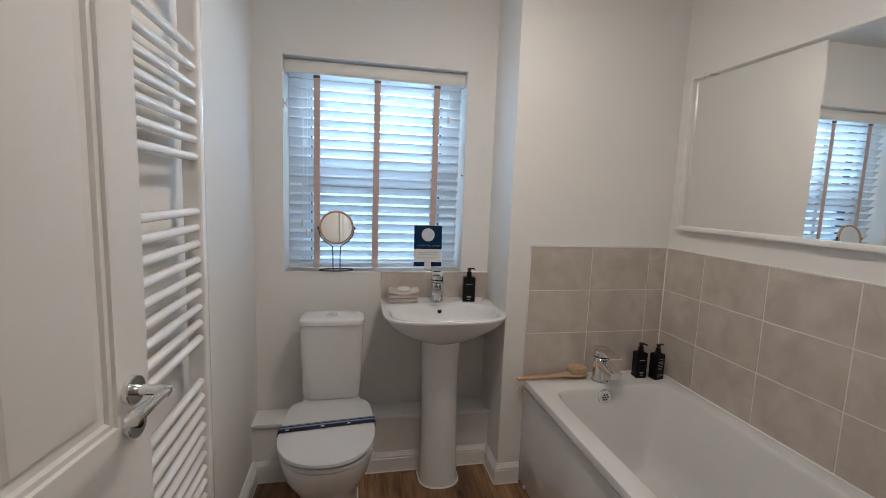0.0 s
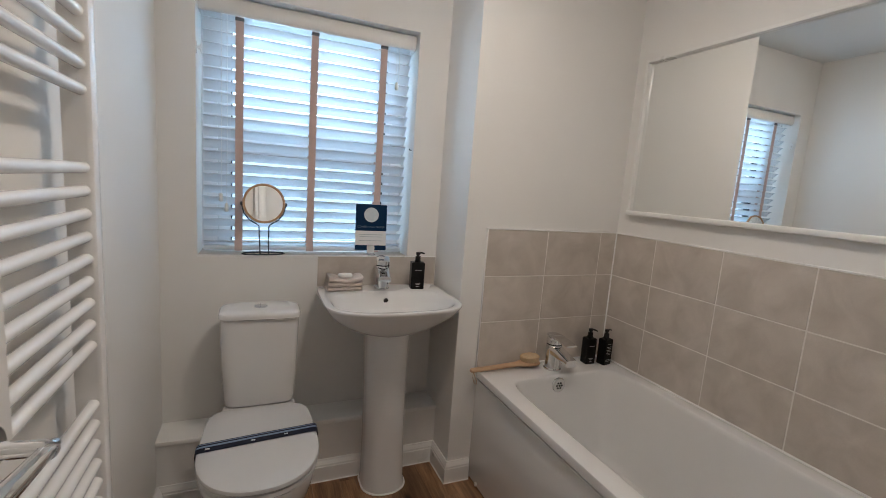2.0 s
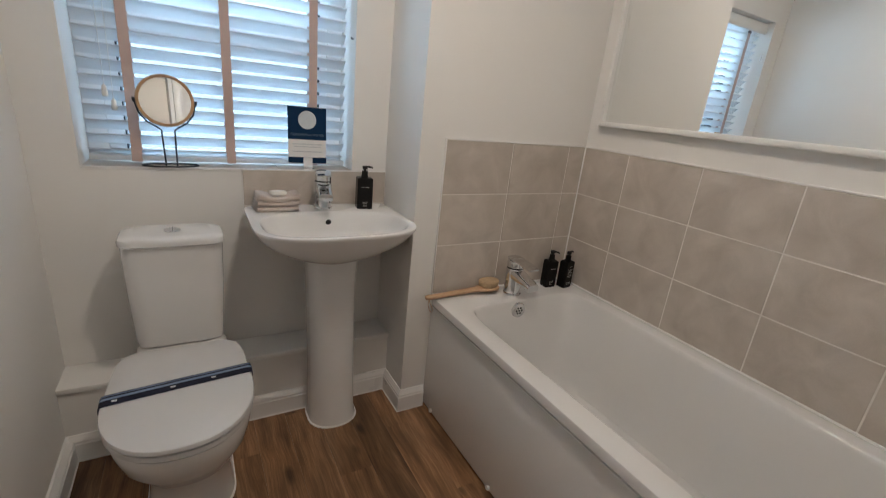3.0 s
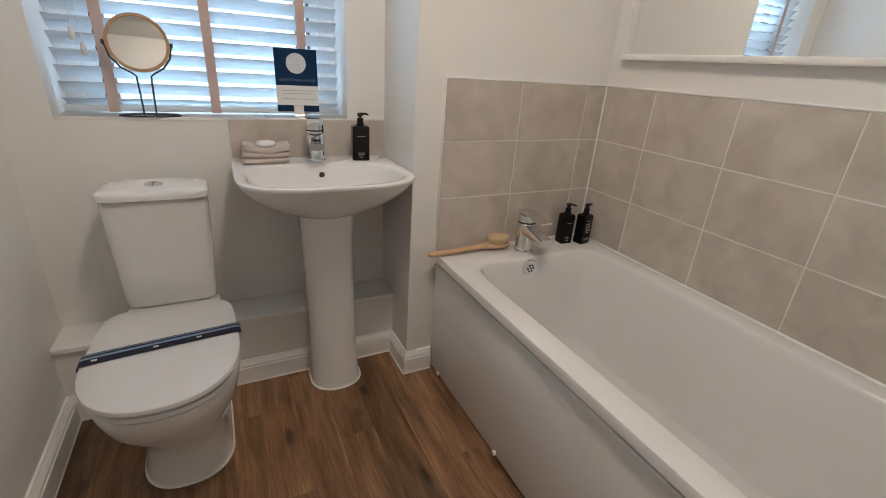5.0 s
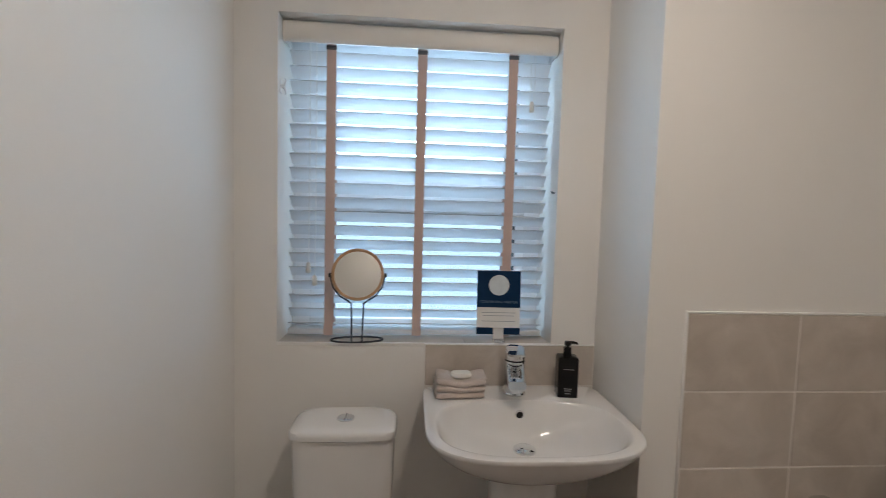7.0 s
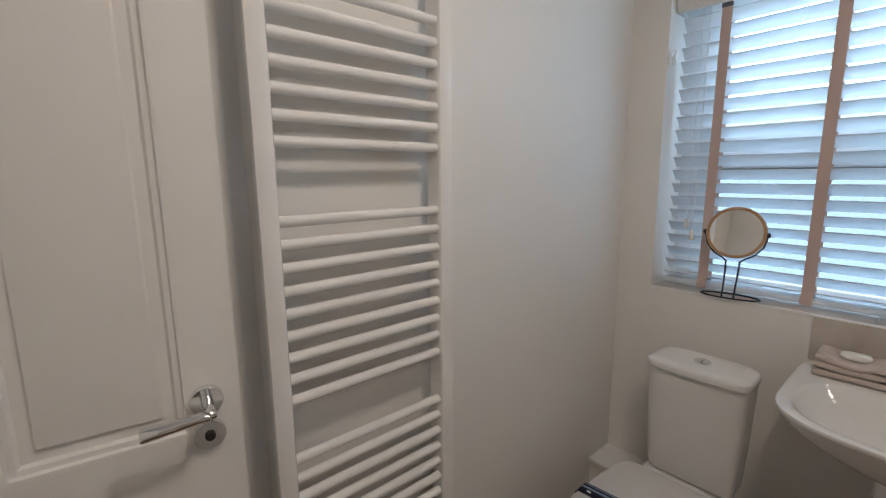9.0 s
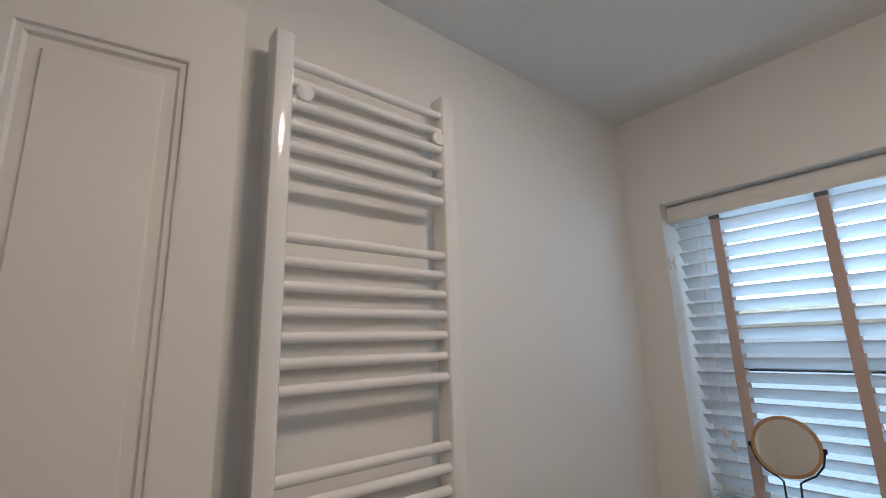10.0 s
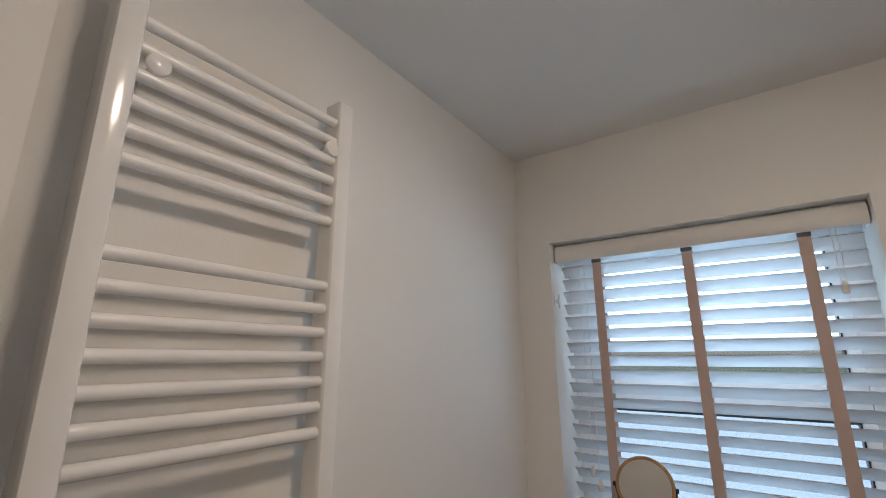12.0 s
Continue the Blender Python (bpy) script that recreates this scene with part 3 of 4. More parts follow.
for y in (1.768, 1.34, 0.80):
    part("screw_cap", turned([(0.0085, -0.006), (0.0085, 0), (0.007, 0.003), (0.003, 0.0045), (0.0005, 0.005)], 14, "X", (BXL + 0.0085, y, 0.026)), screw_cap, panel)
part("hidden_deck", boxed(BXL + 0.03, BXR - 0.03, BY0 + 0.02, BY1 - 0.02, 0.05, 0.12), panel_white, bath)
# overflow rose on the far end wall of the tub
ov = part("overflow", turned([(0.034, 0), (0.034, 0.004), (0.030, 0.009), (0.024, 0.010), (0.0005, 0.010)], 28, "Y", (1.026, BY1 - 0.152, RIM - 0.040)), chrome, bath, "chrome overflow rose")
for k in range(7):
    a = math.pi / 3 * k
    r = 0 if k == 6 else 0.013
    part("hole", turned([(0.0042, 0), (0.0042, 0.0006)], 10, "Y", (1.026 + r * math.cos(a), BY1 - 0.1625, RIM - 0.040 + r * math.sin(a))), black_hole, ov)
part("waste", turned([(0.03, 0), (0.03, 0.003), (0.02, 0.005), (0.0005, 0.005)], 24, at=(1.048, 1.36, RIM - 0.388)), chrome, bath, "chrome waste plug")
bm = bmesh.new()
tube(bm, [(BXR, YS, RIM + 0.002), (BXR + 0.0, BY1, RIM + 0.002)], 0.005, 8)
tube(bm, [(0.703, BY1 + 0.001, RIM + 0.002), (BXR, BY1 + 0.001, RIM + 0.002)], 0.005, 8)
structure("bath_sealant", bm, sealant, "white sealant bead along the bath edge", "trim")


def mixer_tap(name, at, rz, scale, label, blade=1.0):
    """Single-lever chrome mixer: round body, flat short spout, flat lever."""
    t = thing(name, at, label, "tap", rz)
    s = scale
    body = bmesh.new()
    loft(body, [sring(0, 0, 0.033 * s, 0.033 * s, 0, 32), sring(0, 0, 0.033 * s, 0.033 * s, 0.004 * s, 32), sring(0, 0, 0.030 * s, 0.030 * s, 0.007 * s, 32), sring(0, 0.001 * s, 0.030 * s, 0.030 * s, 0.05 * s, 32), sring(0, 0.002 * s, 0.0305 * s, 0.0305 * s, 0.098 * s, 32)])
    part("body", body, chrome, t)
    spout = bmesh.new()
    rings = []
    for i in range(9):
        u = i / 8
        y, z = -0.006 * s - 0.100 * s * u, (0.080 - 0.020 * u) * s
        w, h = (0.0275 - 0.0035 * u) * s, (0.019 - 0.007 * u) * s
        rings.append([(w * spow(math.cos(a), 0.4), y, z + h * spow(math.sin(a), 0.5)) for a in (2 * math.pi * k / 28 for k in range(28))])
    loft(spout, rings)
    sp = part("spout", spout, chrome, t)
    part("aerator", turned([(0.011 * s, 0), (0.011 * s, -0.006 * s), (0.008 * s, -0.007 * s)], 20, at=(0, -0.094 * s, 0.053 * s)), chrome, sp)
    part("collar", turned([(0.0285 * s, 0.0985 * s), (0.0285 * s, 0.102 * s)], 28, at=(0, 0.002 * s, 0)), black_hole, t)
    cap = turned([(0.0305 * s, 0.1025 * s), (0.0305 * s, 0.116 * s), (0.0295 * s, 0.122 * s), (0.025 * s, 0.126 * s), (0.0005, 0.127 * s)], 32, at=(0, 0.002 * s, 0))
    handle = part("lever", cap, chrome, t)
    lev = bmesh.new()
    rings = []
    for i in range(9):
        u = i / 8
        y, z = (0.026 - 0.122 * u * blade) * s, (0.130 + (0.010 * u - 0.018 * u * u) * blade) * s
        w, h = (0.0275 - 0.004 * u * u) * s * (0.75 if i == 0 else 1), (0.0065 - 0.0035 * u) * s
        rings.append([(w * spow(math.cos(a), 0.5), y, z + h * spow(math.sin(a), 0.7)) for a in (2 * math.pi * k / 24 for k in range(24))])
    loft(lev, rings)
    part("lever_blade", lev, chrome, handle)
    return t


mixer_tap("bath_tap", (1.047, 1.775, RIM + 0.0005), 0, 1.17, "chrome single-lever mixer tap on the bath rim")


def pump_bottle(name, at, rz, w, d, h, label, bars, nozzle=0.0):
    """Square black bottle with a rounded shoulder, a pump and a small pale label."""
    t = thing(name, at, label, "bottle", rz, "black toiletry bottles")
    bm = bmesh.new()
    loft(bm, [sring(0, 0, w / 2 - 0.002, d / 2 - 0.002, 0, 48, 12), sring(0, 0, w / 2, d / 2, 0.002, 48, 14), sring(0, 0, w / 2, d / 2, h - 0.006, 48, 14), sring(0, 0, w / 2 - 0.0015, d / 2 - 0.0015, h - 0.002, 48, 12), sring(0, 0, w / 2 - 0.006, d / 2 - 0.006, h, 48, 8), sring(0, 0, 0.0135, 0.0135, h + 0.0025, 48, 2)])
    part("body", bm, black_bottle, t)
    part("collar", turned([(0.0132, h + 0.0026), (0.0132, h + 0.007), (0.0118, h + 0.0085), (0.0115, h + 0.024), (0.0105, h + 0.0255)], 28), black_bottle, t, "glossy black collar")
    pump = bmesh.new()
    tube(pump, [(0, 0, h + 0.0255), (0, 0, h + 0.031)], 0.0050, 14)
    tube(pump, [(0, 0, h + 0.031), (0, 0, h + 0.033), (0, 0, h + 0.0415), (0, 0, h + 0.043)], [0.0088, 0.0098, 0.0098, 0.0088], 20)
    c, n = math.cos(radians(nozzle)), math.sin(radians(nozzle))
    tube(pump, [(0, 0, h + 0.040), (c * 0.016, n * 0.016, h + 0.0405), (c * 0.027, n * 0.027, h + 0.0385), (c * 0.029, n * 0.029, h + 0.035)], [0.0045, 0.004, 0.0033, 0.0028], 12)
    part("pump", pump, black_plastic, t, "black pump head")
    for z, hw in bars:
        part("printed_line", boxed(-hw * w, hw * w, -d / 2 - 0.0006, -d / 2 + 0.001, z * h, z * h + 0.0018), label_ink, t)
    return t


bars_a = ((0.70, 0.26), (0.22, 0.20), (0.17, 0.15), (0.10, 0.12))
bars_b = ((0.80, 0.20), (0.70, 0.3), (0.64, 0.28), (0.58, 0.3), (0.52, 0.26), (0.46, 0.29), (0.40, 0.2), (0.20, 0.3), (0.15, 0.3))
pump_bottle("pump_bottle", (1.262, 1.792, RIM + 0.0005), -4, 0.052, 0.044, 0.124, "black pump bottle on the bath rim", bars_a, -50.0)
pump_bottle("pump_bottle", (1.335, 1.765, RIM + 0.0005), 10, 0.052, 0.044, 0.124, "black pump bottle on the bath rim by the corner", bars_b)

# bath brush lying on the far rim
brush = thing("bath_brush", (0, 0, RIM), "pale wooden long-handled bath brush lying on the rim", "brush")
hb = bmesh.new()
rings = []
for x, w, h, z in ((0.652, 0.004, 0.003, 0.010), (0.656, 0.010, 0.006, 0.010), (0.67, 0.0125, 0.0075, 0.010), (0.75, 0.0115, 0.0075, 0.011), (0.84, 0.0125, 0.008, 0.014), (0.885, 0.015, 0.008, 0.015), (0.905, 0.024, 0.008, 0.0155), (0.93, 0.031, 0.008, 0.0155), (0.96, 0.033, 0.008, 0.0155), (0.985, 0.028, 0.008, 0.0155), (0.998, 0.018, 0.007, 0.0155), (1.003, 0.004, 0.004, 0.0155)):
    y = 1.812 + (x - 0.65) * 0.02
    z, w, h = z + 0.0025, w * 1.12, h * 1.3
    rings.append([(x, y + w * math.cos(a), z + h * math.sin(a)) for a in (2 * math.pi * k / 20 for k in range(20))])
loft(hb, rings)
part("handle", hb, brush_wood, brush)
bb = bmesh.new()
loft(bb, [sring(0.952, 1.818, 0.040, 0.027, 0.0245, 32, 2.2), sring(0.952, 1.818, 0.045, 0.031, 0.034, 32, 2.2), sring(0.952, 1.818, 0.047, 0.033, 0.049, 32, 2.2), sring(0.952, 1.818, 0.043, 0.029, 0.054, 32, 2.2), sring(0.952, 1.818, 0.02, 0.013, 0.0555, 32, 2.2)])
part("bristles", bb, bristle, brush, "dense tan bristles")
part("cord_loop", tubed([(0.662, 1.800, 0.008), (0.655, 1.792, -0.008), (0.664, 1.790, -0.035), (0.676, 1.792, -0.043), (0.678, 1.794, -0.030), (0.668, 1.798, -0.008), (0.664, 1.802, 0.008)], 0.0013, 6), brush_wood, brush, "thin hanging loop")

# ---- toilet ----
CX = -0.171
wc = thing("toilet", (0, 0, 0), "white close-coupled ceramic toilet with a closed seat", "toilet")
bm = bmesh.new()
loft(bm, [dring(CX, 1.610, 2.02, 0.119, 0.0, 2.3, 6, 0.32), dring(CX, 1.610, 2.02, 0.119, 0.012, 2.3, 6, 0.32), dring(CX, 1.617, 2.015, 0.112, 0.03, 2.3, 6, 0.32), dring(CX, 1.617, 2.01, 0.110, 0.10, 2.3, 6, 0.33), dring(CX, 1.605, 2.005, 0.114, 0.15, 2.3, 6, 0.34), dring(CX, 1.560, 1.995, 0.128, 0.20, 2.3, 6, 0.37), dring(CX, 1.508, 1.985, 0.146, 0.26, 2.3, 6, 0.40), dring(CX, 1.466, 1.975, 0.163, 0.31, 2.3, 6, 0.42), dring(CX, 1.446, 1.97, 0.172, 0.355, 2.3, 6, 0.44), dring(CX, 1.436, 1.97, 0.176, 0.385, 2.3, 6, 0.45), dring(CX, 1.437, 1.968, 0.1755, 0.3965, 2.3, 6, 0.45), dring(CX, 1.47, 1.95, 0.15, 0.398, 2.3, 6, 0.45)])
part("pan", bm, ceramic, wc)
part("pan_shelf", boxed(CX - 0.135, CX + 0.135, 1.90, 2.026, 0.30, 0.405, bevel=0.02, seg=4), ceramic, wc)
part("foot_sealant", loft(bmesh.new(), [dring(CX, 1.605, 2.02, 0.124, 0.0, 2.3, 6, 0.32), dring(CX, 1.606, 2.02, 0.123, 0.004, 2.3, 6, 0.32), dring(CX, 1.612, 2.02, 0.117, 0.006, 2.3, 6, 0.32)]), sealant, wc)


def slab_d(yf, yb, hw, z0, z1, r, **k):
    return loft(bmesh.new(), [dring(CX, yf + r, yb - r, hw - r, z0, **k), dring(CX, yf, yb, hw, z0 + r, **k), dring(CX, yf, yb, hw, z1 - r, **k), dring(CX, yf + r * 0.3, yb - r * 0.3, hw - r * 0.3, z1 - r * 0.3, **k), dring(CX, yf + r, yb - r, hw - r, z1, **k), dring(CX, yf + 0.06, yb - 0.06, hw - 0.06, z1 + 0.0015, **k)])


DK = dict(ef=2.25, eb=7, mid=0.46, back=0.93)
part("seat", slab_d(1.431, 1.902, 0.178, 0.3995, 0.418, 0.005, **DK), seat_plastic, wc)
part("lid", slab_d(1.427, 1.906, 0.181, 0.4205, 0.440, 0.007, **DK), seat_plastic, wc, "closed flat white lid")
for dx in (-0.07, 0.07):
    part("hinge", tubed([(CX + dx - 0.02, 1.916, 0.415), (CX + dx + 0.02, 1.916, 0.415)], 0.010, 14), chrome, wc, "small chrome hinge")


def cistern_ring(hw, yf, z, e=7):
    yb = 2.098
    return sring(CX, (yf + yb) / 2, hw, (yb - yf) / 2, z, 56, e - 1.5)


bm = loft(bmesh.new(), [cistern_ring(0.120, 1.975, 0.407), cistern_ring(0.124, 1.966, 0.412), cistern_ring(0.128, 1.960, 0.44), cistern_ring(0.136, 1.955, 0.60), cistern_ring(0.140, 1.953, 0.757)])
part("cistern", bm, ceramic, wc)
bm = loft(bmesh.new(), [cistern_ring(0.141, 1.949, 0.7575), cistern_ring(0.144, 1.944, 0.761), cistern_ring(0.145, 1.943, 0.772), cistern_ring(0.143, 1.945, 0.780), cistern_ring(0.137, 1.951, 0.785), cistern_ring(0.11, 1.975, 0.788)])
part("cistern_lid", bm, ceramic, wc)
bt = part("flush_button", turned([(0.024, 0), (0.024, 0.004), (0.021, 0.006), (0.0005, 0.0065)], 28, at=(CX, 2.026, 0.7865)), chrome, wc, "round chrome flush button")
part("button_split", boxed(CX - 0.0007, CX + 0.0007, 2.005, 2.047, 0.7928, 0.7936), black_hole, bt)

# paper hygiene band wrapped over the lid
band = thing("paper_band", (0, 0, 0), "striped navy paper band wrapped across the toilet lid", "paper band")


def band_strip(y0, y1, lift):
    rows = []
    for x, z in ((-0.1845, 0.412), (-0.184, 0.436), (-0.180, 0.4413), (-0.17, 0.4432), (-0.08, 0.4435), (0.0, 0.4438), (0.08, 0.4435), (0.17, 0.4432), (0.180, 0.4413), (0.184, 0.436), (0.1845, 0.412)):
        k = 1 + lift / 0.19
        skew = 0.10 * x
        rows.append([(CX + x * k, y0 + skew - 0.012, z + lift), (CX + x * k, y1 + skew - 0.012, z + lift), (CX + x * k, y1 + skew - 0.012, z + lift + 0.0006), (CX + x * k, y0 + skew - 0.012, z + lift + 0.0006)])
    return loft(bmesh.new(), rows)


part("paper", band_strip(1.672, 1.722, 0.0), band_navy, band)
part("stripe", band_strip(1.697, 1.706, 0.0008), band_blue, band, "pale blue stripe")
part("stripe", band_strip(1.714, 1.717, 0.0008), band_blue, band, "pale blue stripe")
for dx in (-0.15, -0.02, 0.08):
    part("printed_mark", boxed(CX + dx - 0.006, CX + dx + 0.006, 1.672 + 0.1 * dx, 1.678 + 0.1 * dx, 0.4440, 0.4452), card_white, band, "small white printed mark")

# ---- wash basin ----
basin = thing("wash_basin", (0, 0, 0), "white ceramic pedestal wash basin", "wash basin")
WX, BZ = 0.322, 0.832


def basin_ring(hw, yf, yb, z, ef=3.0, eb=14, mid=0.42):
    return dring(WX, yf, yb, hw, z, ef, eb, mid, 80)


def bowl_ring(hw, yf, yb, z, ef=2.6, eb=2.8, mid=0.5):
    return dring(WX, yf, yb, hw, z, ef, eb, mid, 80)


BK = 2.153
bm = loft(bmesh.new(), [basin_ring(0.080, 1.88, BK, 0.680, 2.3, 8), basin_ring(0.105, 1.862, BK, 0.688, 2.3, 8), basin_ring(0.145, 1.830, BK, 0.704, 2.4, 8), basin_ring(0.190, 1.792, BK, 0.730, 2.6, 9), basin_ring(0.226, 1.760, BK, 0.758, 2.8, 11), basin_ring(0.251, 1.737, BK, 0.785, 3.0, 13), basin_ring(0.265, 1.723, BK, 0.805, 3.0), basin_ring(0.272, 1.715, BK, 0.8185, 3.0), basin_ring(0.2748, 1.712, BK, 0.8235, 3.0), basin_ring(0.275, 1.712, BK, BZ - 0.003, 3.0), basin_ring(0.2742, 1.7128, BK, BZ - 0.001, 3.0), basin_ring(0.272, 1.715, BK, BZ, 3.0),
                        bowl_ring(0.250, 1.734, 2.046, BZ - 0.0006, 2.9, 2.9), bowl_ring(0.246, 1.738, 2.043, BZ - 0.003, 2.8, 2.9), bowl_ring(0.240, 1.745, 2.038, BZ - 0.012, 2.7, 2.9), bowl_ring(0.226, 1.760, 2.031, BZ - 0.035, 2.6, 2.8), bowl_ring(0.198, 1.790, 2.022, BZ - 0.066, 2.5, 2.6), bowl_ring(0.150, 1.835, 2.008, BZ - 0.090, 2.4, 2.4), bowl_ring(0.08, 1.90, 1.992, BZ - 0.103, 2.2, 2.2), bowl_ring(0.025, 1.938, 1.972, BZ - 0.106, 2, 2)])
part("bowl", bm, ceramic, basin)
bm = loft(bmesh.new(), [dring(WX + 0.008, 1.853, 2.02, 0.093, 0.0, 2.2, 6, 0.5), dring(WX + 0.008, 1.853, 2.02, 0.092, 0.01, 2.2, 6, 0.5), dring(WX + 0.007, 1.859, 2.02, 0.088, 0.03, 2.2, 6, 0.5), dring(WX + 0.005, 1.866, 2.02, 0.085, 0.20, 2.2, 6, 0.5), dring(WX + 0.001, 1.866, 2.02, 0.085, 0.45, 2.2, 6, 0.5), dring(WX - 0.002, 1.864, 2.02, 0.087, 0.60, 2.2, 6, 0.5), dring(WX, 1.864, 2.02, 0.092, 0.70, 2.2, 6, 0.5)])
part("pedestal", bm, ceramic, basin)
part("foot_sealant", loft(bmesh.new(), [dring(WX + 0.008, 1.848, 2.02, 0.098, 0.0, 2.2, 6, 0.5), dring(WX + 0.008, 1.849, 2.02, 0.097, 0.004, 2.2, 6, 0.5), dring(WX + 0.008, 1.856, 2.02, 0.090, 0.006, 2.2, 6, 0.5)]), sealant, basin)
part("overflow_ring", turned([(0.0125, -0.004), (0.0125, 0.003), (0.010, 0.004), (0.009, 0.003)], 24, "Y", (WX + 0.006, 2.031, BZ - 0.038)), chrome, basin, "chrome overflow ring")
part("overflow_hole", turned([(0.0092, 0), (0.0092, 0.0004)], 20, "Y", (WX + 0.006, 2.0275, BZ - 0.038)), black_hole, basin)
part("plug", turned([(0.031, 0.0), (0.031, 0.005), (0.027, 0.008), (0.010, 0.010), (0.0005, 0.0105)], 28, at=(WX + 0.004, 1.955, BZ - 0.106)), chrome, basin, "chrome waste plug")
mixer_tap("basin_tap", (0.325, 2.098, BZ + 0.0005), -9, 1.04, "chrome single-lever mixer tap on the basin", 0.62)
pump_bottle("pump_bottle", (0.482, 2.082, BZ + 0.0005), -8, 0.060, 0.052, 0.122, "larger black soap pump bottle on the basin", bars_a)

# folded flannels
for i in range(3):
    t = thing("flannel", (0.152 + 0.003 * i, 2.094, BZ + 0.0008 + 0.0205 * i), "folded beige cotton flannel", "towel", 3 - 2 * i, "stack of folded flannels")
    sag = (0.0, 0.003, 0.011)[i]
    for k, (zc, hh, dx) in enumerate(((0.0052, 0.0050, 0.0), (0.0150, 0.0050, 0.0015))):
        bm = bmesh.new()
        rows = []
        for j in range(17):
            u = -1 + 2 * j / 16
            s = -sag * math.exp(-(u * 1.9) ** 2) + (0.0, 0.0015, 0.004)[i] * u * u
            h = hh * (1 - 0.6 * max(0, abs(u) - 0.88) / 0.12)
            depth = 0.043 - 0.0035 * (1 - k) * (i % 2)
            rows.append([(0.073 * u + dx, depth * spow(math.cos(a), 0.6), zc + s + h * spow(math.sin(a), 0.75)) for a in (2 * math.pi * q / 24 for q in range(24))])
        loft(bm, rows)
        for v in bm.verts:
            v.co += Vector(noise.noise_vector(v.co * 55 + Vector((i * 3, k * 5, 0)))) * 0.0020
        part("fold", bm, towel_mat, t)
    spine = [(-0.070 + 0.140 * j / 8, -0.0425, 0.010 - sag * math.exp(-((-1 + j / 4) * 1.9) ** 2)) for j in range(9)]
    part("folded_edge", tubed(spine, [0.0072, *[0.0088] * 7, 0.0072], 12), towel_mat, t)
soap = loft(bmesh.new(), [sring(0, 0, 0.023, 0.014, 0, 32, 2.6), sring(0, 0, 0.030, 0.020, 0.005, 32, 2.6), sring(0, 0, 0.0315, 0.021, 0.010, 32, 2.6), sring(0, 0, 0.028, 0.018, 0.017, 32, 2.6), sring(0, 0, 0.013, 0.009, 0.0195, 32, 2.4)])
sp = mesh_object("soap_bar", soap, soap_mat)
sp.matrix_basis = pose(0.160, 2.088, BZ + 0.0515, 0, 0, 5)
tagged(sp, "small oval white soap on the folded flannels", "soap")

# ---- sill objects ----
vm = thing("vanity_mirror", (-0.162, 2.187, SZ), "round bamboo-rimmed tilting mirror on a black wire stand", "vanity mirror", 5)
base_pts = [(0.081 * math.cos(a), 0.034 * math.sin(a), 0.0035) for a in (2 * math.pi * k / 40 for k in range(41))]
part("base_ring", tubed(base_pts, 0.003, 8), dark_metal, vm, "black wire base")
for s in (-1, 1):
    part("upright", tubed([(s * 0.016, -0.032, 0.004), (s * 0.017, -0.012, 0.06), (s * 0.019, -0.003, 0.118), (s * 0.030, 0, 0.127), (s * 0.055, 0, 0.142), (s * 0.076, 0, 0.170), (s * 0.084, 0, 0.205)], 0.0027, 8), dark_metal, vm, "bent black wire arm")
    part("pivot", turned([(0.006, -0.004), (0.0075, 0), (0.006, 0.004)], 14, "X", (s * 0.0855, 0, 0.208)), dark_metal, vm)
head = bmesh.new()
prof = [(0.0735, -0.007), (0.080, -0.007), (0.0815, -0.004), (0.0815, 0.004), (0.080, 0.007), (0.0735, 0.007), (0.072, 0.004), (0.072, -0.004)]
loft(head, [[(r * math.cos(a), y, r * math.sin(a)) for r, y in prof] for a in (2 * math.pi * k / 64 for k in range(65))], False, False)
bmesh.ops.remove_doubles(head, verts=head.verts, dist=1e-5)
rim = part("rim", head, bamboo, vm, "bamboo rim")
rim.matrix_basis = pose(0, 0, 0.210, -9, 0, 0)
gl = part("glass", turned([(0.0725, 0.0), (0.0725, 0.005)], 64, "Y"), mirror_mat, rim, "round mirror glass")
gl.location = (0, 0.002, 0)

card = thing("display_card", (0.292, 2.205, SZ), "navy and white printed display card in a clear stand", "display card", -2)
cw, ch = 0.0715, 0.212
lean = pose(0, 0, 0.015, -4, 0, 0)


def card_part(name, bm, m, lab=""):
    o = part(name, bm, m, card, lab)
    o.matrix_basis = lean
    return o


card_part("board", boxed(-cw, cw, 0, 0.0025, 0.002, ch, bevel=0.0006, seg=1), card_white)
card_part("navy_panel", boxed(-cw, cw, -0.0008, 0.0, 0.092, ch), navy, "navy printed panel")
card_part("navy_strip", boxed(-cw, cw, -0.0008, 0.0, 0.004, 0.026), navy, "navy printed strip")
card_part("disc", turned([(0.0335, 0), (0.0335, 0.0005)], 40, "Y", (0, -0.0009, 0.165)), card_disc, "pale round picture")
for z, hw in ((0.074, 0.056), (0.064, 0.050), (0.046, 0.055)):
    card_part("printed_line", boxed(-hw, hw, -0.0012, -0.0002, z, z + 0.0022), card_grey)
words = bpy.data.curves.new("lettering", "FONT")
words.body, words.size, words.align_x, words.extrude = "CONSERVING WATER", 0.0125, "CENTER", 0.0002
draft = bpy.data.objects.new("lettering", words)
bm = bmesh.new()
bm.from_mesh(draft.to_mesh())
bpy.data.objects.remove(draft)
bmesh.ops.rotate(bm, verts=bm.verts, matrix=Matrix.Rotation(radians(90), 3, "X"))
bmesh.ops.translate(bm, verts=bm.verts, vec=(0, -0.0012, 0.106))
card_part("lettering", bm, card_ink, "pale printed heading")
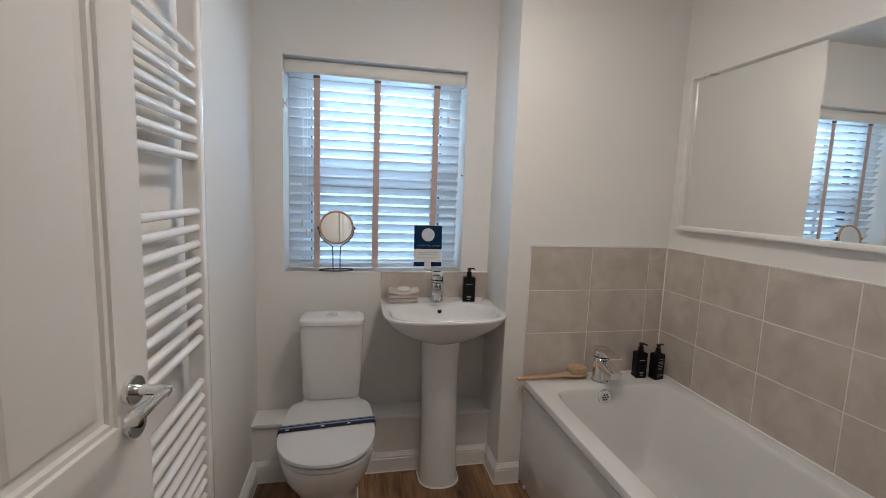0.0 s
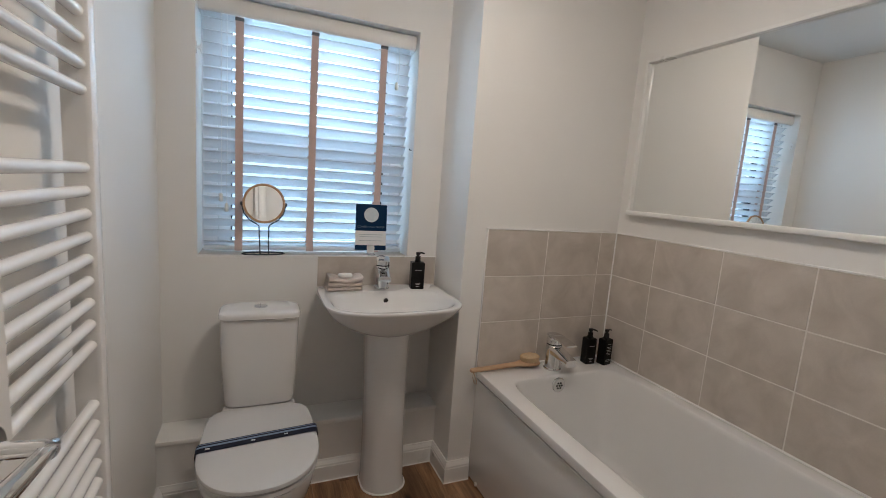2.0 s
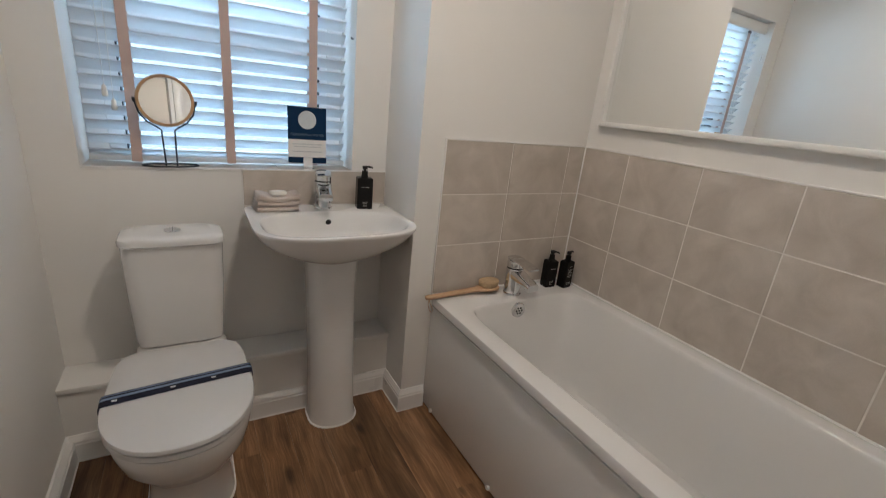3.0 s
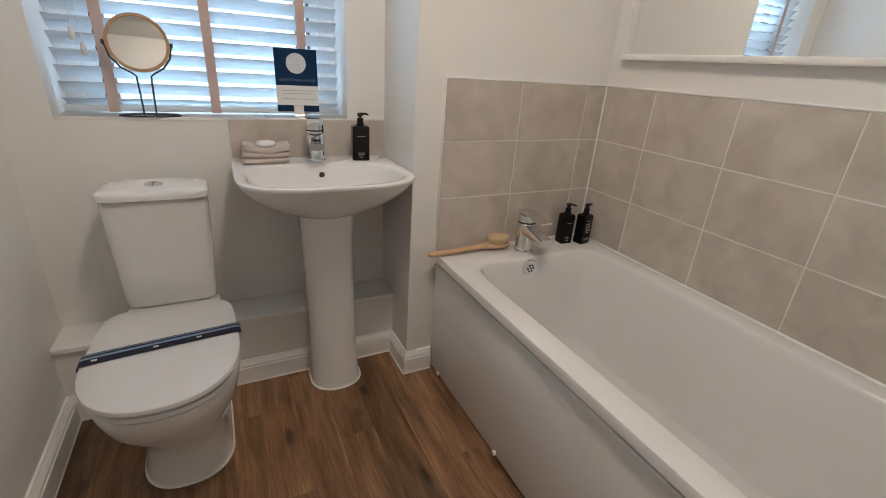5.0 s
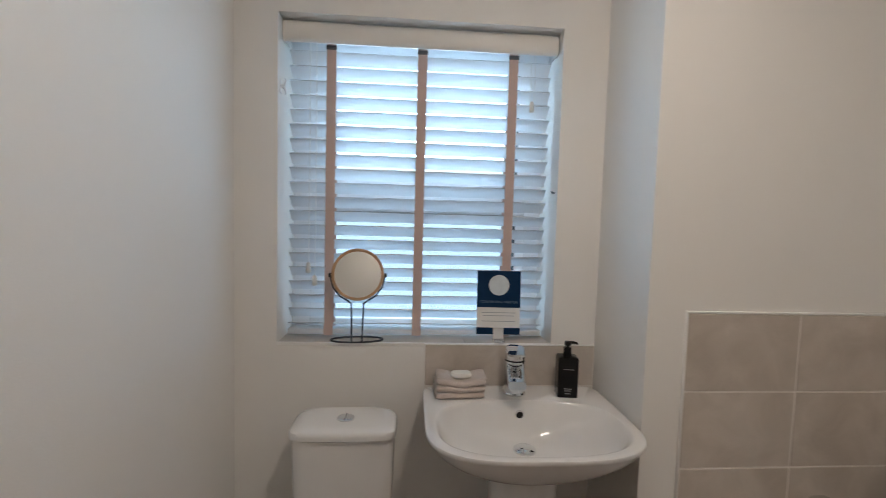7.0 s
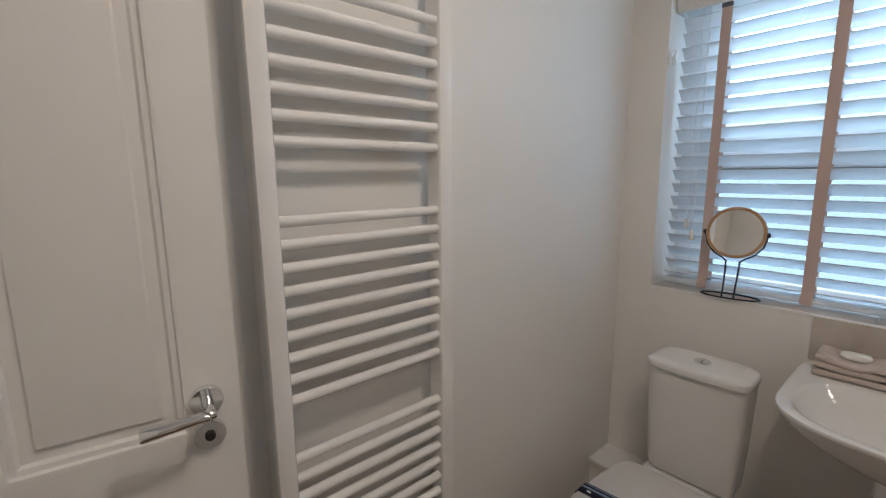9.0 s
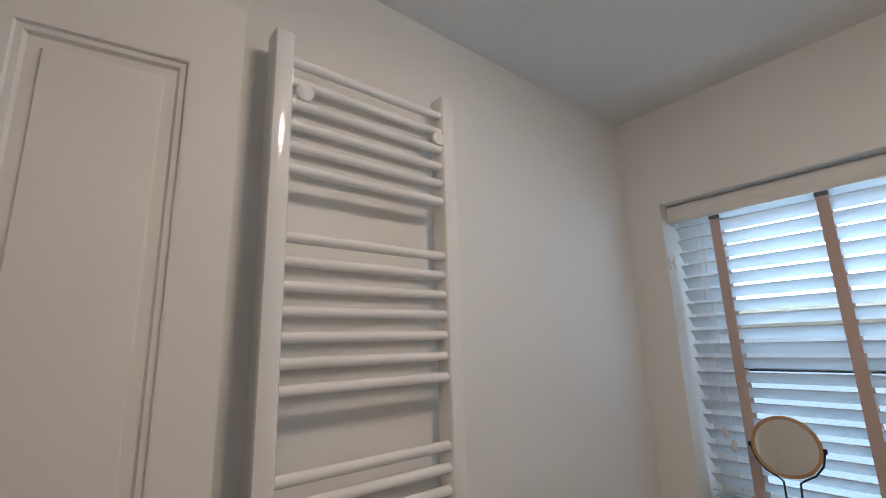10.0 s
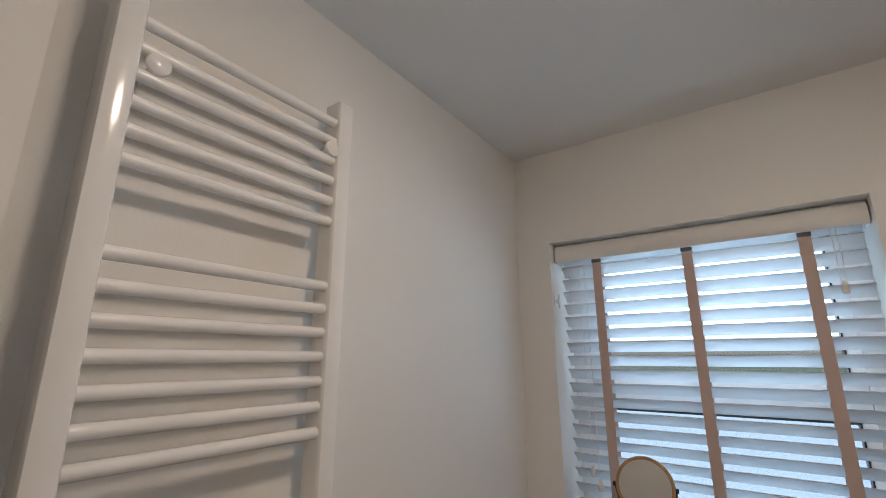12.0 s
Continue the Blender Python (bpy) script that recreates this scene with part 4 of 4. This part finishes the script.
prof = [(-0.040, 0.0005), (-0.036, 0.003), (-0.020, 0.0035), (-0.010, 0.006), (-0.006, 0.014), (-0.0045, 0.042), (-0.0025, 0.042), (-0.003, 0.014), (-0.001, 0.006), (0.012, 0.004), (0.030, 0.003), (0.030, 0.0005)]
part("stand", prism_x(prof, -0.017, 0.017), clip_steel, card, "small bright metal foot")

# ---- towel rail ----
rad = thing("towel_rail", (0, 0, 0), "tall white ladder towel radiator fixed to the wall", "towel radiator")
RX = -0.470
RZ0, RZ1 = 0.345, 2.062


def rail_mesh(y0, y1):
    """Upright with a softly rounded front."""
    w = (y1 - y0) / 2
    prof = [(-0.497, -w), (-0.497, w), (-0.463, w), (-0.457, w * 0.95), (-0.4545, w * 0.84), (-0.4532, w * 0.5), (-0.4527, w * 0.15), (-0.4527, -w * 0.15), (-0.4532, -w * 0.5), (-0.4545, -w * 0.84), (-0.457, -w * 0.95), (-0.463, -w)]
    yc = (y0 + y1) / 2
    bm = loft(bmesh.new(), [[(x, yc + y, z) for x, y in prof] for z in (RZ0 + 0.002, RZ1 - 0.002)])
    loft(bm, [[(-0.475 + (x + 0.475) * k, yc + y * k, z) for x, y in prof] for k, z in ((1.0, RZ1 - 0.002), (0.94, RZ1))], False, True)
    loft(bm, [[(-0.475 + (x + 0.475) * k, yc + y * k, z) for x, y in prof] for k, z in ((1.0, RZ0 + 0.002), (0.94, RZ0))], False, True)
    return bm


part("upright", rail_mesh(0.826, 0.863), enamel, rad)
part("upright", rail_mesh(1.212, 1.249), enamel, rad)
bar_z = [2.014 - 0.0424 * i for i in range(6)] + [1.6755 - 0.0426 * i for i in range(7)] + [1.287 - 0.0410 * i for i in range(9)] + [0.842 - 0.0403 * i for i in range(11)]
bar0 = part("bar", tubed([(RX, 0.861, 0), (RX, 0.868, 0), (RX, 1.207, 0), (RX, 1.214, 0)], 0.0102, 18), enamel, rad)
bar0.location = (0, 0, bar_z[0])
for z in bar_z[1:]:
    o = new("bar", bar0.data)
    o.parent = rad
    o.location = (0, 0, z)
for y in (0.886, 1.203):
    for z in (1.951, 0.47):
        part("bracket", tubed([(XW, y, z), (RX + 0.006, y, z)], 0.006, 14), enamel, rad)
        part("bracket_cap", turned([(0.0165, -0.004), (0.017, 0.0), (0.016, 0.003), (0.010, 0.0055), (0.0005, 0.0065)], 24, "X", (RX + 0.011, y, z)), enamel, rad, "round white bracket cap")
for y in (0.8445, 1.2305):
    part("valve", tubed([(-0.475, y, RZ0), (-0.475, y, RZ0 - 0.05), (XW + 0.0, y, RZ0 - 0.06)], [0.010, 0.012, 0.008], 14), chrome, rad, "chrome valve and pipe")

# ---- door, standing open ----
HX, HY, EX, EY = -0.493, 0.103, -0.402, 0.763
ang = math.degrees(math.atan2(EY - HY, EX - HX))
DW = math.hypot(EX - HX, EY - HY)
door = structure("door_1", boxed(0, 0.002, 0.012, 0.030, 0.010, 0.02), door_paint, "white panelled door standing open", "door")
door.matrix_basis = pose(HX, HY, 0, 0, 0, ang)
ST, MU = 0.069, 0.13
PW = (DW - 2 * ST - MU) / 2
RAILS = ((0.008, 0.20), (0.80, 0.994), (1.91, 2.025))
leaf = bmesh.new()
T = 0.034
xs = [(0, ST), (ST + PW, ST + PW + MU), (DW - ST, DW)]
box(leaf, xs[0][0], xs[0][1], 0, T, 0.008, 2.025)
box(leaf, xs[2][0], xs[2][1], 0, T, 0.008, 2.025)
for z0, z1 in RAILS:
    box(leaf, ST, DW - ST, 0, T, z0, z1)
for (_, za), (zb, _) in zip(RAILS, RAILS[1:]):
    box(leaf, xs[1][0], xs[1][1], 0, T, za, zb)
part("leaf", leaf, door_paint, door)
for px in (ST, ST + PW + MU):
    for (_, za), (zb, _) in zip(RAILS, RAILS[1:]):
        def ring(i, y):
            return [(px + i, y, za + i), (px + PW - i, y, za + i), (px + PW - i, y, zb - i), (px + i, y, zb - i)]
        pb = bmesh.new()
        loft(pb, [ring(0, 0.0), ring(0.0035, 0.0008), ring(0.006, 0.0055), ring(0.013, 0.0065), ring(0.017, 0.0115), ring(0.027, 0.0130), ring(0.031, 0.0130), ring(0.034, 0.0085), ring(0.037, 0.0080)], False, True)
        loft(pb, [ring(0, T), ring(0.021, T - 0.012), ring(0.045, T - 0.005)], False, True)
        part("panel", pb, door_paint, door)
hs, hz = DW - 0.045, 1.043
handle = part("door_handle", turned([(0.0225, 0), (0.0225, 0.007), (0.021, 0.0095), (0.0005, 0.0095)], 32, "Y", (hs, -0.0002, hz)), chrome, door, "polished chrome lever handle")
part("neck", tubed([(hs, -0.009, hz), (hs, -0.030, hz), (hs, -0.048, hz), (hs - 0.006, -0.056, hz)], [0.0085, 0.0078, 0.0078, 0.0085], 18), chrome, handle)
part("lever", tubed([(hs + 0.008, -0.053, hz), (hs, -0.053, hz), (hs - 0.02, -0.053, hz - 0.001), (hs - 0.045, -0.052, hz - 0.003), (hs - 0.077, -0.051, hz - 0.005), (hs - 0.080, -0.051, hz - 0.005)], [0.005, 0.0072, 0.0076, 0.0088, 0.0106, 0.0098], 20), chrome, handle)
turn = part("thumb_turn", turned([(0.0225, 0), (0.0225, 0.007), (0.021, 0.0095), (0.0005, 0.0095)], 32, "Y", (hs, -0.0002, hz - 0.053)), chrome, door, "chrome privacy rose with a slot")
part("slot", turned([(0.007, 0), (0.007, 0.004), (0.005, 0.005)], 16, "Y", (hs, -0.0095, hz - 0.053)), black_hole, turn)
part("back_handle", turned([(0.026, 0), (0.026, -0.008), (0.02, -0.009)], 32, "Y", (hs, T, hz)), chrome, door)

# ---- tiles and planks ----
shared = {}


def tile_piece(parent, size, at, axis):
    """One tile 8 mm thick; axis is the wall normal."""
    key = (round(size[0], 4), round(size[1], 4), axis)
    if key not in shared:
        a, b = size[0] / 2, size[1] / 2
        bm = boxed(-a, a, -0.004, 0.004, -b, b, bevel=0.001, seg=1) if axis == "Y" else boxed(-0.004, 0.004, -a, a, -b, b, bevel=0.001, seg=1)
        o = part("tile", bm, tile_mat, parent)
        shared[key] = o.data
    else:
        o = new("tile", shared[key])
        o.parent = parent
    o.location = at
    return o


J = 0.0044
rows_z = ((RIM + 0.004, 0.731), (0.731, 0.9335), (0.9335, 1.136))
end_tiles = structure("tiling_end", boxed(0.704, XE, YB - 0.0065, YB - 0.0005, RIM - 0.02, 1.1355), grout, "beige stone-effect wall tiles behind the bath taps", "tiling")
for z0, z1 in rows_z:
    for x0, x1 in ((0.703, 1.0065), (1.0065, 1.3065), (1.3065, XE - 0.008)):
        tile_piece(end_tiles, (x1 - x0 - J, z1 - z0 - J), ((x0 + x1) / 2, YB - 0.004, (z0 + z1) / 2), "Y")
side_tiles = structure("tiling_side", boxed(XE - 0.0065, XE - 0.0005, YS, YB - 0.007, RIM - 0.02, 1.1355), grout, "beige stone-effect wall tiles along the bath", "tiling")
ys = [YB - 0.008, 1.620, 1.319, 1.018, 0.717, 0.416, 0.115]
for z0, z1 in rows_z:
    for y1, y0 in zip(ys, ys[1:]):
        tile_piece(side_tiles, (y1 - y0 - J, z1 - z0 - J), (XE - 0.004, (y0 + y1) / 2, (z0 + z1) / 2), "X")
trim = bmesh.new()
box(trim, 0.700, XE - 0.009, YB - 0.0092, YB, 1.1362, 1.1412, bevel=0.001)
box(trim, XE - 0.0092, XE, YS, YB - 0.0095, 1.1362, 1.1412, bevel=0.001)
box(trim, 0.6995, 0.7025, YB - 0.0092, YB, RIM, 1.136, bevel=0.001)
box(trim, XE - 0.0125, XE - 0.0075, YB - 0.0125, YB - 0.0075, RIM, 1.136)
structure("tile_trim", trim, sealant, "white edge trim and corner joint of the tiling", "trim")
splash = structure("tiling_splashback", boxed(0.054, XB - 0.001, YN - 0.0065, YN - 0.0005, BZ - 0.01, 0.962), grout, "two beige splashback tiles behind the basin", "tiling")
for x0, x1 in ((0.053, 0.324), (0.324, XB - 0.001)):
    tile_piece(splash, (x1 - x0 - J, 0.962 - BZ - 0.003), ((x0 + x1) / 2, YN - 0.004, (0.962 + BZ) / 2 + 0.001), "Y")
structure("splashback_trim", boxed(0.050, XB - 0.001, YN - 0.009, YN - 0.0006, 0.9625, 0.9665, bevel=0.001), sealant, "thin white edge trim on the splashback", "trim")

PLK, x = 0.1165, 0.388 - 9 * 0.1165
planks = {}
k = 0
while x < 0.73:
    w = min(PLK, 0.73 - x)
    y = YS - 0.05 - (0.37 * k % 0.9)
    while y < YX:
        y0, y1 = max(y, YS - 0.05), min(y + 0.91, YX)
        if y1 - y0 > 0.02:
            key = (round(w, 3), round(y1 - y0, 3))
            if key not in planks:
                o = part("plank", boxed(-w / 2 + 0.0002, w / 2 - 0.0002, -(y1 - y0) / 2 + 0.00008, (y1 - y0) / 2 - 0.00008, -0.004, 0.0, bevel=0.0003, seg=1), plank_mat, floor)
                planks[key] = o.data
            else:
                o = new("plank", planks[key])
                o.parent = floor
            o.location = (x + w / 2, (y0 + y1) / 2, 0)
        y += 0.91
    x += PLK
    k += 1
